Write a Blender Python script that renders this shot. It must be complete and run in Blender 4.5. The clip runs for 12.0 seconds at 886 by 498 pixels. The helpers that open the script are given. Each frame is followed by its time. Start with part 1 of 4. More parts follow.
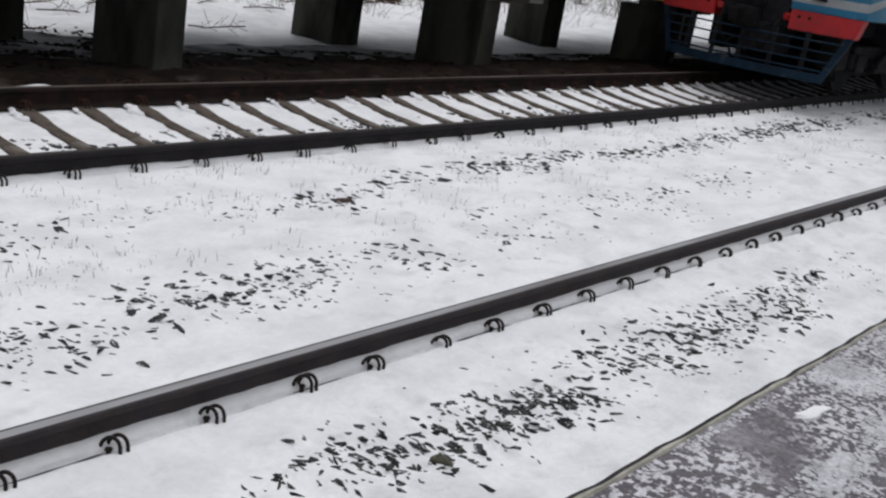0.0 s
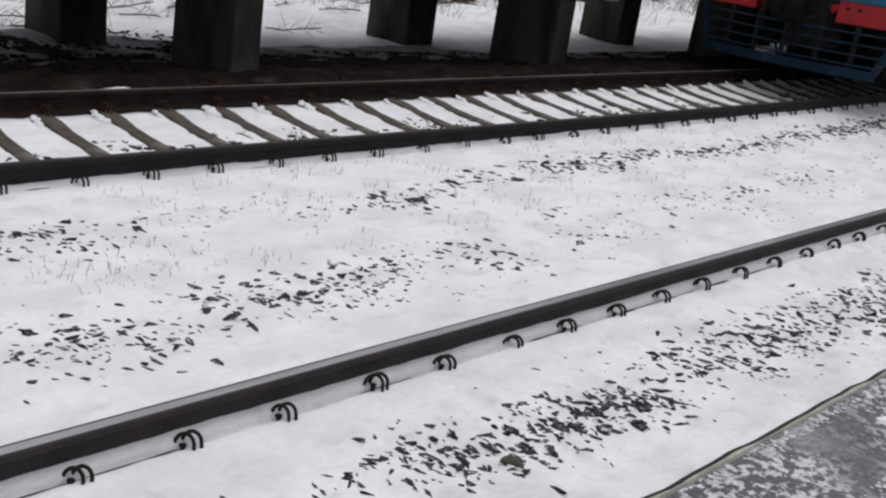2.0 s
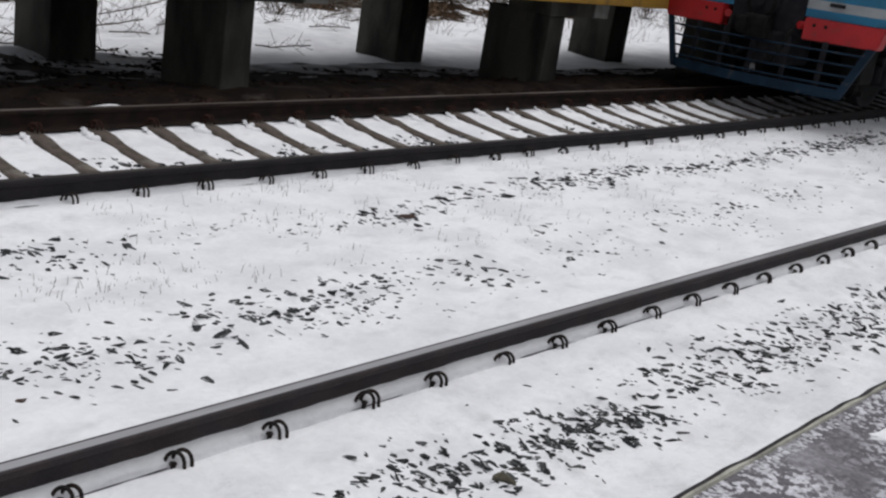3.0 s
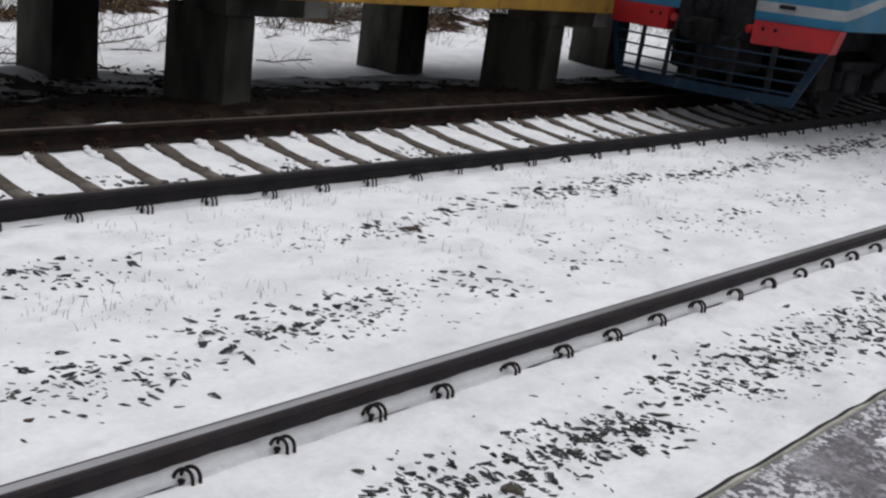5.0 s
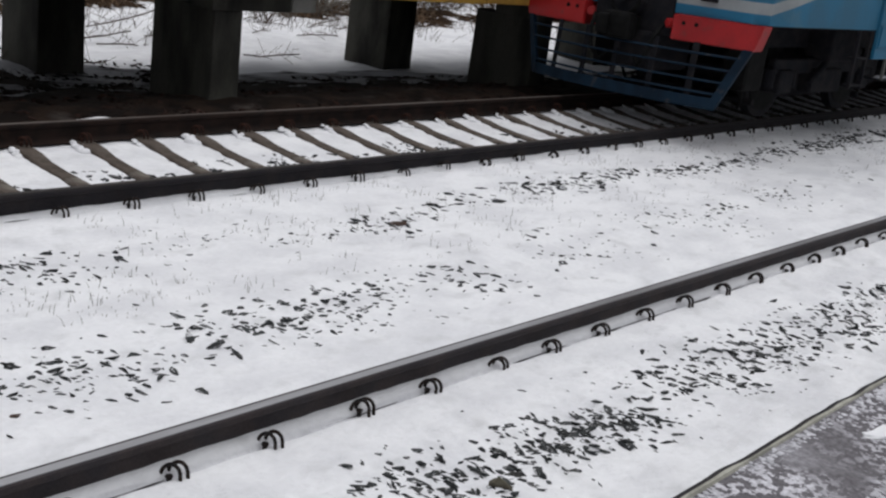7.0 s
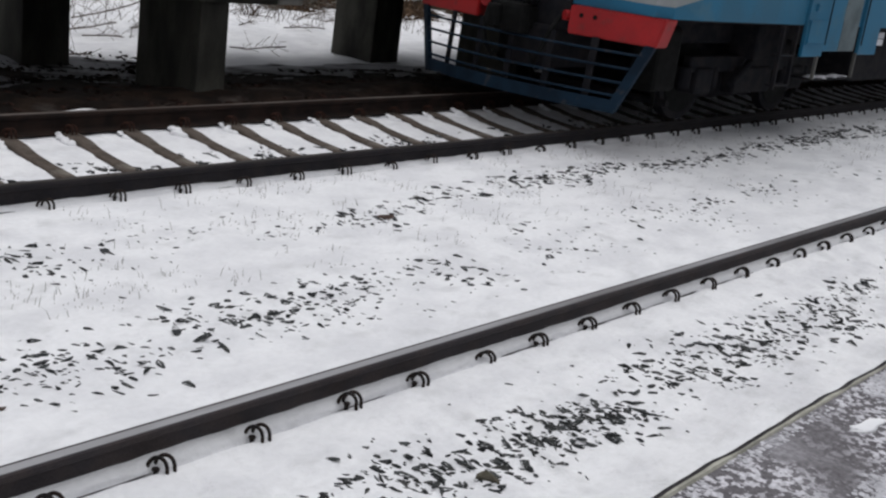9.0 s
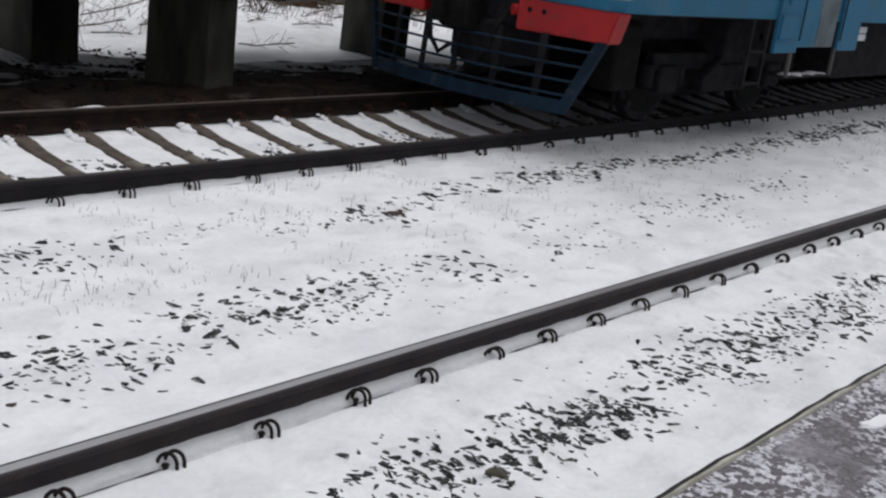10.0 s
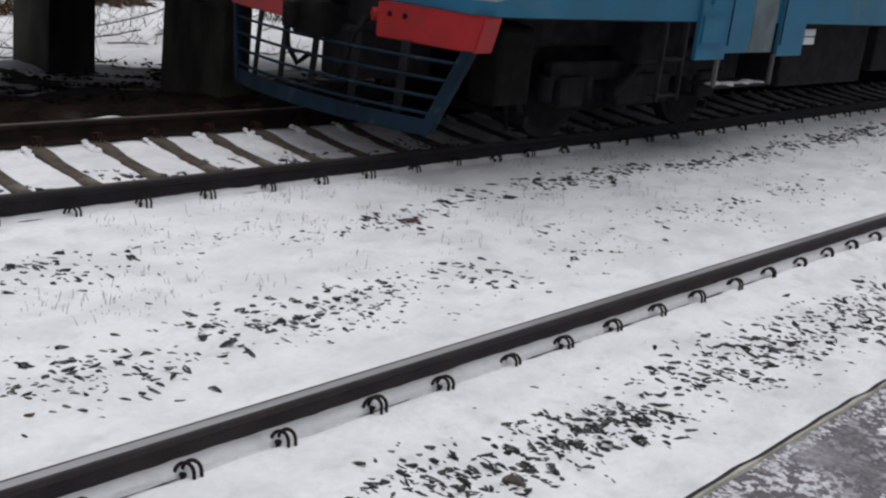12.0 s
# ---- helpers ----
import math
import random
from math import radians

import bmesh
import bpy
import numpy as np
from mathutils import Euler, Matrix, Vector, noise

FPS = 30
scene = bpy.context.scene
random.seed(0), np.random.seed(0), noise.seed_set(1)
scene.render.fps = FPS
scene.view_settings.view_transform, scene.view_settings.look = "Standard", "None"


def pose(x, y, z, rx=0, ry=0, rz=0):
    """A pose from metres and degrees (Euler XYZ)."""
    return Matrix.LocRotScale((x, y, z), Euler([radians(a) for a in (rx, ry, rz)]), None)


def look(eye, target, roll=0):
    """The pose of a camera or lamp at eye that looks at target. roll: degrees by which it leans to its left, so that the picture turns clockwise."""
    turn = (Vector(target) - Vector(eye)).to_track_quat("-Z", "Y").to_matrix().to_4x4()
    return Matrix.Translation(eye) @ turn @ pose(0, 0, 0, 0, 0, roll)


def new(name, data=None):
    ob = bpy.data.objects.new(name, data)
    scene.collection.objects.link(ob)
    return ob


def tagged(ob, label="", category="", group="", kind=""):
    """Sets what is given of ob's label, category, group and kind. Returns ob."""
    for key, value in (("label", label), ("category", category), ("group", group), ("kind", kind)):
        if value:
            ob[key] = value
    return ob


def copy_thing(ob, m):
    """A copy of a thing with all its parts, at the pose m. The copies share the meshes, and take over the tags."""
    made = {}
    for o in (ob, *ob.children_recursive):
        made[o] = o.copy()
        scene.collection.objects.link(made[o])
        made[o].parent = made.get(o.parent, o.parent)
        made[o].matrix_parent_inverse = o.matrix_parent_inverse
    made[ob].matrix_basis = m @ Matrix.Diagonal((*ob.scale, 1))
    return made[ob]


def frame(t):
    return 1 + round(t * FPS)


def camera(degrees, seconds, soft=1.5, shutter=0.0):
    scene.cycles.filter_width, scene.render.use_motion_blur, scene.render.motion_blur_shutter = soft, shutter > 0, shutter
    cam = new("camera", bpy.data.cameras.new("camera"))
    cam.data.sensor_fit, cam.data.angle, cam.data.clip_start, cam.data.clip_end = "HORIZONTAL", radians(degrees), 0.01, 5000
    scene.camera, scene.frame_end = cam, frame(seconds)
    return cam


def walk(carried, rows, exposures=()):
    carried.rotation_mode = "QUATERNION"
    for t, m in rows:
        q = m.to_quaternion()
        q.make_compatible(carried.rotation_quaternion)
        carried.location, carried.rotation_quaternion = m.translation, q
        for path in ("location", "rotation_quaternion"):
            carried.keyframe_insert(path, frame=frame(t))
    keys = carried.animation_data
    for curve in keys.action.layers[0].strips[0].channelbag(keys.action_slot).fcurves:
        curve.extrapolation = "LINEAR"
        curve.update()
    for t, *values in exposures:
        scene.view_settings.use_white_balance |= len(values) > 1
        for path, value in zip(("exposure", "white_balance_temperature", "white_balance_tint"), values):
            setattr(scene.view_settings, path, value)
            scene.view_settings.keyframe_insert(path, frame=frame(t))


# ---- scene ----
cam = camera(45.66, 12.0, soft=2.3)
PATH = [
    (0, pose(-.024, .004, 2.315, 71.345, -9.733, -49.05)),
    (0.1, pose(-.024, .006, 2.314, 71.776, -10.04, -50.374)),
    (0.3, pose(-.025, .01, 2.313, 72.263, -10.572, -51.264)),
    (0.4, pose(-.026, .014, 2.312, 72.85, -10.5, -51.3)),
    (0.5, pose(-.027, .018, 2.311, 73.393, -10.206, -50.259)),
    (0.6, pose(-.03, -.014, 2.325, 73.975, -9.278, -48.634)),
    (0.7, pose(-.025, -.006, 2.320, 74.16, -8.575, -46.758)),
    (0.8, pose(-.02, .003, 2.315, 74.038, -7.611, -44.902)),
    (1, pose(-.014, -.003, 2.323, 72.873, -6.526, -42.51)),
    (1.5, pose(.004, 0, 2.312, 71.133, -7.882, -44.897)),
    (2, pose(.009, .006, 2.304, 70.738, -8.482, -45.099)),
    (2.5, pose(.001, .003, 2.311, 70.856, -8.791, -45.675)),
    (3, pose(.005, .012, 2.304, 71.719, -8.527, -45.691)),
    (5, pose(-.001, .005, 2.316, 72.295, -7.432, -45.804)),
    (5.5, pose(0, 0, 2.318, 72.215, -7.463, -45.839)),
    (6, pose(0, .012, 2.31, 72.211, -7.51, -45.673)),
    (6.5, pose(-.002, .005, 2.313, 72.332, -7.574, -46.268)),
    (7, pose(.002, .009, 2.31, 72.136, -7.609, -46.442)),
    (9, pose(-.004, .015, 2.308, 71.884, -8.015, -47.12)),
    (9.5, pose(-.005, .013, 2.307, 71.767, -7.869, -46.903)),
    (10, pose(-.004, .015, 2.308, 71.618, -7.804, -46.687)),
    (10.5, pose(-.004, .023, 2.299, 71.338, -7.745, -46.425)),
    (11, pose(-.001, .015, 2.315, 71.143, -7.301, -45.897)),
    (11.5, pose(0, .022, 2.306, 71.205, -7.162, -46.112)),
    (12, pose(.003, .013, 2.314, 71.855, -7.053, -45.982)),
]
walk(cam, PATH, exposures=[(0.0, -0.03, 6340, 9.3), (12.0, -0.03, 6340, 9.3)])

# ---- light: an overcast winter day ----
world = bpy.data.worlds.new("overcast_sky")
scene.world = world
world.use_nodes = True
wn = world.node_tree.nodes
wl = world.node_tree.links
sky = wn.new("ShaderNodeTexSky")
sky.sky_type = "NISHITA"
sky.sun_disc = False
sky.sun_elevation = radians(68)
sky.sun_rotation = radians(36)
sky.air_density, sky.dust_density = 1.0, 4.0
grey = wn.new("ShaderNodeHueSaturation")
grey.inputs["Saturation"].default_value = 0.18
wl.new(sky.outputs["Color"], grey.inputs["Color"])
wl.new(grey.outputs["Color"], wn["Background"].inputs["Color"])
wn["Background"].inputs["Strength"].default_value = 0.088
sun = new("sun", bpy.data.lights.new("sun", "SUN"))
sun.data.energy, sun.data.angle, sun.data.color = 1.35, radians(80), (1.0, 0.98, 0.96)
sun.matrix_world = look((0, 0, 0), (-0.04, 0.14, -1.0))

# ---- fitted plan, metres: x along the rails, y across them ----
RAIL_1, RAIL_2, RAIL_3 = 3.24, 6.48, 8.11
LIFT_3 = 0.05  # the brown rail lies higher: the far track is canted
RAIL_0 = RAIL_1 - 1.595
AXIS_2 = 7.28
EDGE_NEAR, TOP_NEAR = 0.695, 1.45
EDGE_FAR, TOP_FAR, UNDER_FAR = 9.0, 1.50, 1.245
STEP_1, FIRST_1 = 0.494, 2.178
STEP_2, FIRST_2 = 0.548, 3.348
PIERS = [-4.1, 1.25, 6.67, 12.03, 17.5, 22.9, 28.3, 33.7]


# ---- small builders ----
def part(name, bm, material, parent=None, label=""):
    me = bpy.data.meshes.new(name)
    bm.to_mesh(me)
    bm.free()
    me.materials.append(material)
    ob = new(name, me)
    if parent:
        ob.parent = parent
    return tagged(ob, label)


def sheet(name, verts, faces, material, parent=None, smooth=True):
    me = bpy.data.meshes.new(name)
    me.from_pydata([tuple(v) for v in verts], [], [tuple(f) for f in faces])
    if smooth:
        me.polygons.foreach_set("use_smooth", [True] * len(me.polygons))
    me.materials.append(material)
    ob = new(name, me)
    if parent:
        ob.parent = parent
    return ob


def box(bm, x0, x1, y0, y1, z0, z1, bevel=0.0, m=None):
    made = bmesh.ops.create_cube(bm, size=1.0)
    vs = made["verts"]
    for v in vs:
        v.co = Vector((x0 + (v.co.x + 0.5) * (x1 - x0), y0 + (v.co.y + 0.5) * (y1 - y0), z0 + (v.co.z + 0.5) * (z1 - z0)))
    if m:
        bmesh.ops.transform(bm, matrix=m, verts=vs)
    if bevel:
        edges = list({e for v in vs for e in v.link_edges})
        bmesh.ops.bevel(bm, geom=edges, offset=bevel, segments=2, affect="EDGES", profile=0.6)
    return bm


def boxed(*a, **k):
    return box(bmesh.new(), *a, **k)


def rod(bm, a, b, r, n=8, r2=None):
    a, b = Vector(a), Vector(b)
    d = b - a
    m = Matrix.Translation((a + b) / 2) @ d.to_track_quat("Z", "Y").to_matrix().to_4x4()
    bmesh.ops.create_cone(bm, cap_ends=True, segments=n, radius1=r, radius2=r if r2 is None else r2, depth=d.length, matrix=m)
    return bm


def tube(bm, pts, r, n=6):
    """A bent bar along a list of points."""
    pts = [Vector(p) for p in pts]
    rings = []
    for i, p in enumerate(pts):
        d = (pts[min(i + 1, len(pts) - 1)] - pts[max(i - 1, 0)]).normalized()
        side = d.cross(Vector((0.3, 0.2, 1))).normalized()
        up = side.cross(d)
        rings.append([bm.verts.new(p + r * (math.cos(a) * side + math.sin(a) * up)) for a in (2 * math.pi * k / n for k in range(n))])
    for a, b in zip(rings, rings[1:]):
        for k in range(n):
            bm.faces.new((a[k], a[(k + 1) % n], b[(k + 1) % n], b[k]))
    bm.faces.new(rings[0][::-1])
    bm.faces.new(rings[-1])
    return bm


def prism(bm, outline, x0, x1):
    """An outline of (y, z) points drawn out along x."""
    a = [bm.verts.new((x0, y, z)) for y, z in outline]
    b = [bm.verts.new((x1, y, z)) for y, z in outline]
    n = len(outline)
    for i in range(n):
        bm.faces.new((a[i], a[(i + 1) % n], b[(i + 1) % n], b[i]))
    bm.faces.new(a[::-1])
    bm.faces.new(b)
    bmesh.ops.recalc_face_normals(bm, faces=bm.faces)
    return bm


def column(bm, outline, z0, z1):
    """An outline of (x, y) points drawn up along z."""
    a = [bm.verts.new((x, y, z0)) for x, y in outline]
    b = [bm.verts.new((x, y, z1)) for x, y in outline]
    n = len(outline)
    for i in range(n):
        bm.faces.new((a[i], a[(i + 1) % n], b[(i + 1) % n], b[i]))
    bm.faces.new(a[::-1])
    bm.faces.new(b)
    bmesh.ops.recalc_face_normals(bm, faces=bm.faces)
    return bm


# ---- materials ----
def material(name, colour, rough=0.8, metal=0.0, other=None, scale=6.0, cover=(0.42, 0.62), grain=60.0, bump=0.15, depth=0.01, vary=0.12,
             third=None, third_scale=1.5, third_cover=(0.55, 0.7), space="Object", stretch=(1, 1, 1), island=0.0, patches=False, gloss=0.12, piece=0.0):
    m = bpy.data.materials.new(name)
    m.use_nodes = True
    n, l = m.node_tree.nodes, m.node_tree.links
    b = n["Principled BSDF"]
    b.inputs["Specular IOR Level"].default_value = gloss
    b.inputs["Roughness"].default_value, b.inputs["Metallic"].default_value = rough, metal
    tc = n.new("ShaderNodeTexCoord")
    mp = n.new("ShaderNodeMapping")
    mp.inputs["Scale"].default_value = stretch
    l.new(tc.outputs[space], mp.inputs["Vector"])

    def noisy(s, detail=5.0):
        t = n.new("ShaderNodeTexNoise")
        t.inputs["Scale"].default_value, t.inputs["Detail"].default_value = s, detail
        l.new(mp.outputs["Vector"], t.inputs["Vector"])
        return t.outputs["Fac"]

    def ramp(fac, lo, hi):
        r = n.new("ShaderNodeMapRange")
        r.inputs["From Min"].default_value, r.inputs["From Max"].default_value = lo, hi
        l.new(fac, r.inputs["Value"])
        return r.outputs["Result"]

    def blend(fac, a, c, mode="MIX"):
        x = n.new("ShaderNodeMix")
        x.data_type, x.blend_type = "RGBA", mode
        for sock, val in ((x.inputs["Factor"], fac), (x.inputs["A"], a), (x.inputs["B"], c)):
            if isinstance(val, (tuple, float)):
                sock.default_value = (*val, 1) if isinstance(val, tuple) else val
            else:
                l.new(val, sock)
        return x.outputs["Result"]

    col = tuple(colour)
    if other:
        col = blend(ramp(noisy(scale), *cover), col, tuple(other))
    if third:
        spread = ramp(noisy(third_scale, 6.0), *third_cover)
        if patches:
            where = ramp(noisy(3.2, 3.0), 0.44, 0.60)
            soft = ramp(noisy(3.0, 6.0), 0.57, 0.95)
            mul = n.new("ShaderNodeMath")
            mul.operation = "MULTIPLY"
            l.new(spread, mul.inputs[0])
            l.new(where, mul.inputs[1])
            both = n.new("ShaderNodeMath")
            both.operation = "MAXIMUM"
            l.new(mul.outputs[0], both.inputs[0])
            l.new(soft, both.inputs[1])
            spread = both.outputs[0]
        col = blend(spread, col, tuple(third))
    fine = noisy(grain, 3.0)
    shade = n.new("ShaderNodeMapRange")
    shade.inputs["To Min"].default_value, shade.inputs["To Max"].default_value = 1 - 2 * vary, 1 + 2 * vary
    l.new(fine, shade.inputs["Value"])
    hsv = n.new("ShaderNodeHueSaturation")
    if isinstance(col, tuple):
        hsv.inputs["Color"].default_value = (*col, 1)
    else:
        l.new(col, hsv.inputs["Color"])
    l.new(shade.outputs["Result"], hsv.inputs["Value"])
    out = hsv.outputs["Color"]
    if island or piece:
        g = n.new("ShaderNodeNewGeometry" if island else "ShaderNodeObjectInfo")
        r = n.new("ShaderNodeMapRange")
        r.inputs["To Min"].default_value, r.inputs["To Max"].default_value = 1 - island - piece, 1 + island + piece
        l.new(g.outputs["Random Per Island" if island else "Random"], r.inputs["Value"])
        h2 = n.new("ShaderNodeHueSaturation")
        l.new(out, h2.inputs["Color"])
        l.new(r.outputs["Result"], h2.inputs["Value"])
        out = h2.outputs["Color"]
    l.new(out, b.inputs["Base Color"])
    bp = n.new("ShaderNodeBump")
    bp.inputs["Strength"].default_value, bp.inputs["Distance"].default_value = bump, depth
    l.new(fine, bp.inputs["Height"])
    l.new(bp.outputs["Normal"], b.inputs["Normal"])
    return m


SNOW = material("snow", (0.80, 0.80, 0.825), 0.85, other=(0.70, 0.70, 0.73), scale=2.2, grain=26, bump=0.8, depth=0.016, vary=0.04,
                third=(0.56, 0.56, 0.575), third_scale=5.0, third_cover=(0.56, 0.85), stretch=(0.8, 1.2, 1))
SNOW_CLEAN = material("clean_snow", (0.80, 0.80, 0.825), 0.85, other=(0.74, 0.74, 0.77), scale=6, grain=40, bump=0.4, depth=0.01, vary=0.03)
DECK_SNOW = material("trodden_snow", (0.56, 0.55, 0.575), 0.85, other=(0.34, 0.335, 0.35), scale=3.2, cover=(0.48, 0.66), grain=40, bump=0.5, depth=0.012, vary=0.05,
                     third=(0.25, 0.24, 0.25), third_scale=5.0, third_cover=(0.60, 0.74), stretch=(0.3, 1, 1))
RAIL_SIDE = material("weathered_rail", (0.023, 0.021, 0.024), 0.65, 0.1, other=(0.030, 0.026, 0.027), scale=7, grain=90, vary=0.2, bump=0.3, depth=0.003)
RAIL_NEAR = material("dark_rail_steel", (0.044, 0.039, 0.042), 0.6, 0.1, other=(0.056, 0.046, 0.046), scale=7, grain=90, vary=0.2, bump=0.3, depth=0.003)
RAIL_BROWN = material("rusty_rail", (0.027, 0.017, 0.014), 0.8, 0.0, other=(0.016, 0.012, 0.011), scale=7, grain=90, vary=0.2, bump=0.3, depth=0.003)
RAIL_TOP = material("worn_rail_top", (0.33, 0.33, 0.345), 0.5, 0.3, other=(0.17, 0.165, 0.17), scale=4, grain=120, vary=0.06, bump=0.05, depth=0.001, stretch=(0.1, 1, 1))
RAIL_RUST_TOP = material("rusty_rail_top", (0.115, 0.098, 0.090), 0.65, 0.1, other=(0.07, 0.056, 0.050), scale=5, grain=110, vary=0.12, bump=0.1, depth=0.001, stretch=(0.15, 1, 1))
RAIL_DULL = material("dull_rail_top", (0.035, 0.031, 0.03), 0.6, 0.2, other=(0.05, 0.043, 0.04), scale=4, grain=100, stretch=(0.2, 1, 1))
CLIP = material("spring_steel", (0.02, 0.018, 0.018), 0.55, 0.4, other=(0.035, 0.024, 0.02), scale=25, grain=120, vary=0.15)
RUST = material("rusty_spring_steel", (0.055, 0.026, 0.019), 0.8, 0.1, other=(0.035, 0.018, 0.014), scale=25, grain=120, vary=0.2)
SLEEPER = material("weathered_sleeper", (0.098, 0.080, 0.068), 0.9, other=(0.062, 0.051, 0.044), scale=7, grain=70, vary=0.25, bump=0.5,
                   third=(0.20, 0.18, 0.16), third_scale=3.0)
STONE = material("ballast_stone", (0.036, 0.039, 0.042), 0.85, other=(0.068, 0.068, 0.066), scale=9, grain=80, vary=0.2, bump=0.4, island=0.6,
                 third=(0.62, 0.62, 0.64), third_scale=24, third_cover=(0.60, 0.68))
STONE_PIECE = material("loose_ballast_stone", (0.038, 0.042, 0.045), 0.85, other=(0.075, 0.075, 0.072), scale=0.8, grain=4, vary=0.2, bump=0.4, piece=0.6,
                       third=(0.62, 0.62, 0.64), third_scale=0.9, third_cover=(0.62, 0.68))
OLIVE_STONE = material("olive_stone", (0.13, 0.12, 0.09), 0.85, other=(0.09, 0.08, 0.065), scale=20, grain=80, vary=0.2, bump=0.4)
RED_STONE = material("reddish_stone", (0.10, 0.062, 0.05), 0.85, other=(0.075, 0.055, 0.048), scale=20, grain=80, vary=0.2, bump=0.4)
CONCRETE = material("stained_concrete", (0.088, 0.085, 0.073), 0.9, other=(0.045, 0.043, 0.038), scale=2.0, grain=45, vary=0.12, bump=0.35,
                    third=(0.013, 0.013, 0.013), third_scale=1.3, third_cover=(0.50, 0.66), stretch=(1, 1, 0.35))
# concrete with the skylight on the beam ends put into its colour
SKYLIT_CONCRETE = material("skylit_concrete", (0.27, 0.265, 0.25), 0.9, other=(0.19, 0.185, 0.17), scale=5.0, grain=45, vary=0.1, bump=0.3)
CAP = material("grey_concrete", (0.13, 0.127, 0.12), 0.9, other=(0.075, 0.073, 0.068), scale=3.0, grain=45, vary=0.1, bump=0.3)
YELLOW = material("faded_yellow_paint", (0.47, 0.275, 0.055), 0.75, other=(0.36, 0.205, 0.05), scale=3.0, grain=50, vary=0.1, bump=0.3,
                  third=(0.17, 0.105, 0.05), third_scale=3.4, third_cover=(0.55, 0.72), stretch=(1, 1, 0.3))
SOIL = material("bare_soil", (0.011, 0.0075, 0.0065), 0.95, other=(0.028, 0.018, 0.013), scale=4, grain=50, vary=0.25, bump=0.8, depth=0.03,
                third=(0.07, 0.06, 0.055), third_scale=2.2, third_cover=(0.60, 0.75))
ASPHALT = material("frosted_asphalt", (0.11, 0.102, 0.112), 0.8, other=(0.145, 0.137, 0.148), scale=3.0, cover=(0.4, 0.65), grain=110, vary=0.3, bump=0.5, depth=0.004,
                   third=(0.54, 0.53, 0.57), third_scale=68.0, third_cover=(0.495, 0.56), patches=True)
KERB = material("worn_edge_paint", (0.42, 0.41, 0.36), 0.85, other=(0.27, 0.265, 0.23), scale=9, grain=70, vary=0.15, bump=0.3)
BLUE = material("blue_train_paint", (0.022, 0.165, 0.30), 0.45, other=(0.03, 0.14, 0.235), scale=1.6, grain=40, vary=0.05, bump=0.05,
                third=(0.08, 0.17, 0.22), third_scale=2.5, third_cover=(0.58, 0.75), gloss=0.4)
SILVER = material("grey_train_stripe", (0.36, 0.38, 0.39), 0.5, other=(0.29, 0.31, 0.32), scale=2, grain=40, vary=0.05, gloss=0.4)
UPPER = material("grey_blue_train_paint", (0.26, 0.33, 0.37), 0.5, other=(0.21, 0.28, 0.32), scale=1.5, grain=40, vary=0.05, gloss=0.4)
RED = material("red_train_paint", (0.45, 0.016, 0.019), 0.5, other=(0.36, 0.015, 0.018), scale=3, grain=50, vary=0.08, third=(0.22, 0.03, 0.03), third_scale=5, third_cover=(0.6, 0.72), gloss=0.4)
PILOT = material("dark_blue_paint", (0.010, 0.026, 0.048), 0.6, other=(0.007, 0.016, 0.030), scale=4, grain=60, vary=0.12, third=(0.05, 0.05, 0.055), third_scale=7, third_cover=(0.6, 0.72))
BLACK = material("grimy_iron", (0.014, 0.014, 0.018), 0.75, 0.0, other=(0.025, 0.023, 0.025), scale=6, grain=70, vary=0.2, bump=0.3)
RUBBER = material("black_rubber", (0.006, 0.006, 0.006), 0.7, other=(0.011, 0.011, 0.011), scale=8, grain=80)
DOOR_GREY = material("grey_door_paint", (0.17, 0.21, 0.225), 0.55, other=(0.12, 0.15, 0.165), scale=3, grain=50, vary=0.08, third=(0.12, 0.10, 0.09), third_scale=4)
DRIFT = material("drifted_snow", (0.52, 0.515, 0.55), 0.9, other=(0.38, 0.375, 0.405), scale=12, grain=60, bump=0.3, depth=0.004, vary=0.05, island=0.2)
# the grey holds the shade under the platform as well as dirt
SHADED_SNOW = material("shaded_dirty_snow", (0.42, 0.42, 0.445), 0.9, other=(0.22, 0.22, 0.235), scale=1.1, cover=(0.38, 0.62), grain=30, bump=0.6, depth=0.015, vary=0.08,
                     third=(0.035, 0.029, 0.027), third_scale=2.6, third_cover=(0.52, 0.66), stretch=(0.7, 1, 1))
DEAD_LEAF = material("dead_leaves", (0.13, 0.085, 0.052), 0.95, other=(0.075, 0.050, 0.035), scale=5, grain=60, vary=0.2, island=0.5)
WOOD = material("dark_weathered_wood", (0.055, 0.040, 0.042), 0.85, other=(0.032, 0.025, 0.026), scale=6, grain=60, vary=0.2, bump=0.3, stretch=(0.2, 1, 1))
TWIG = material("bare_twigs", (0.10, 0.070, 0.05), 0.9, other=(0.06, 0.045, 0.036), scale=6, grain=50)
GRASS = material("dry_grass", (0.21, 0.195, 0.17), 0.9, other=(0.13, 0.12, 0.11), scale=6, grain=50, island=0.3)
GLOW = bpy.data.materials.new("lit_headlamp")
GLOW.use_nodes = True
GLOW.node_tree.nodes["Principled BSDF"].inputs["Emission Color"].default_value = (1, 0.97, 0.9, 1)
GLOW.node_tree.nodes["Principled BSDF"].inputs["Emission Strength"].default_value = 6.0


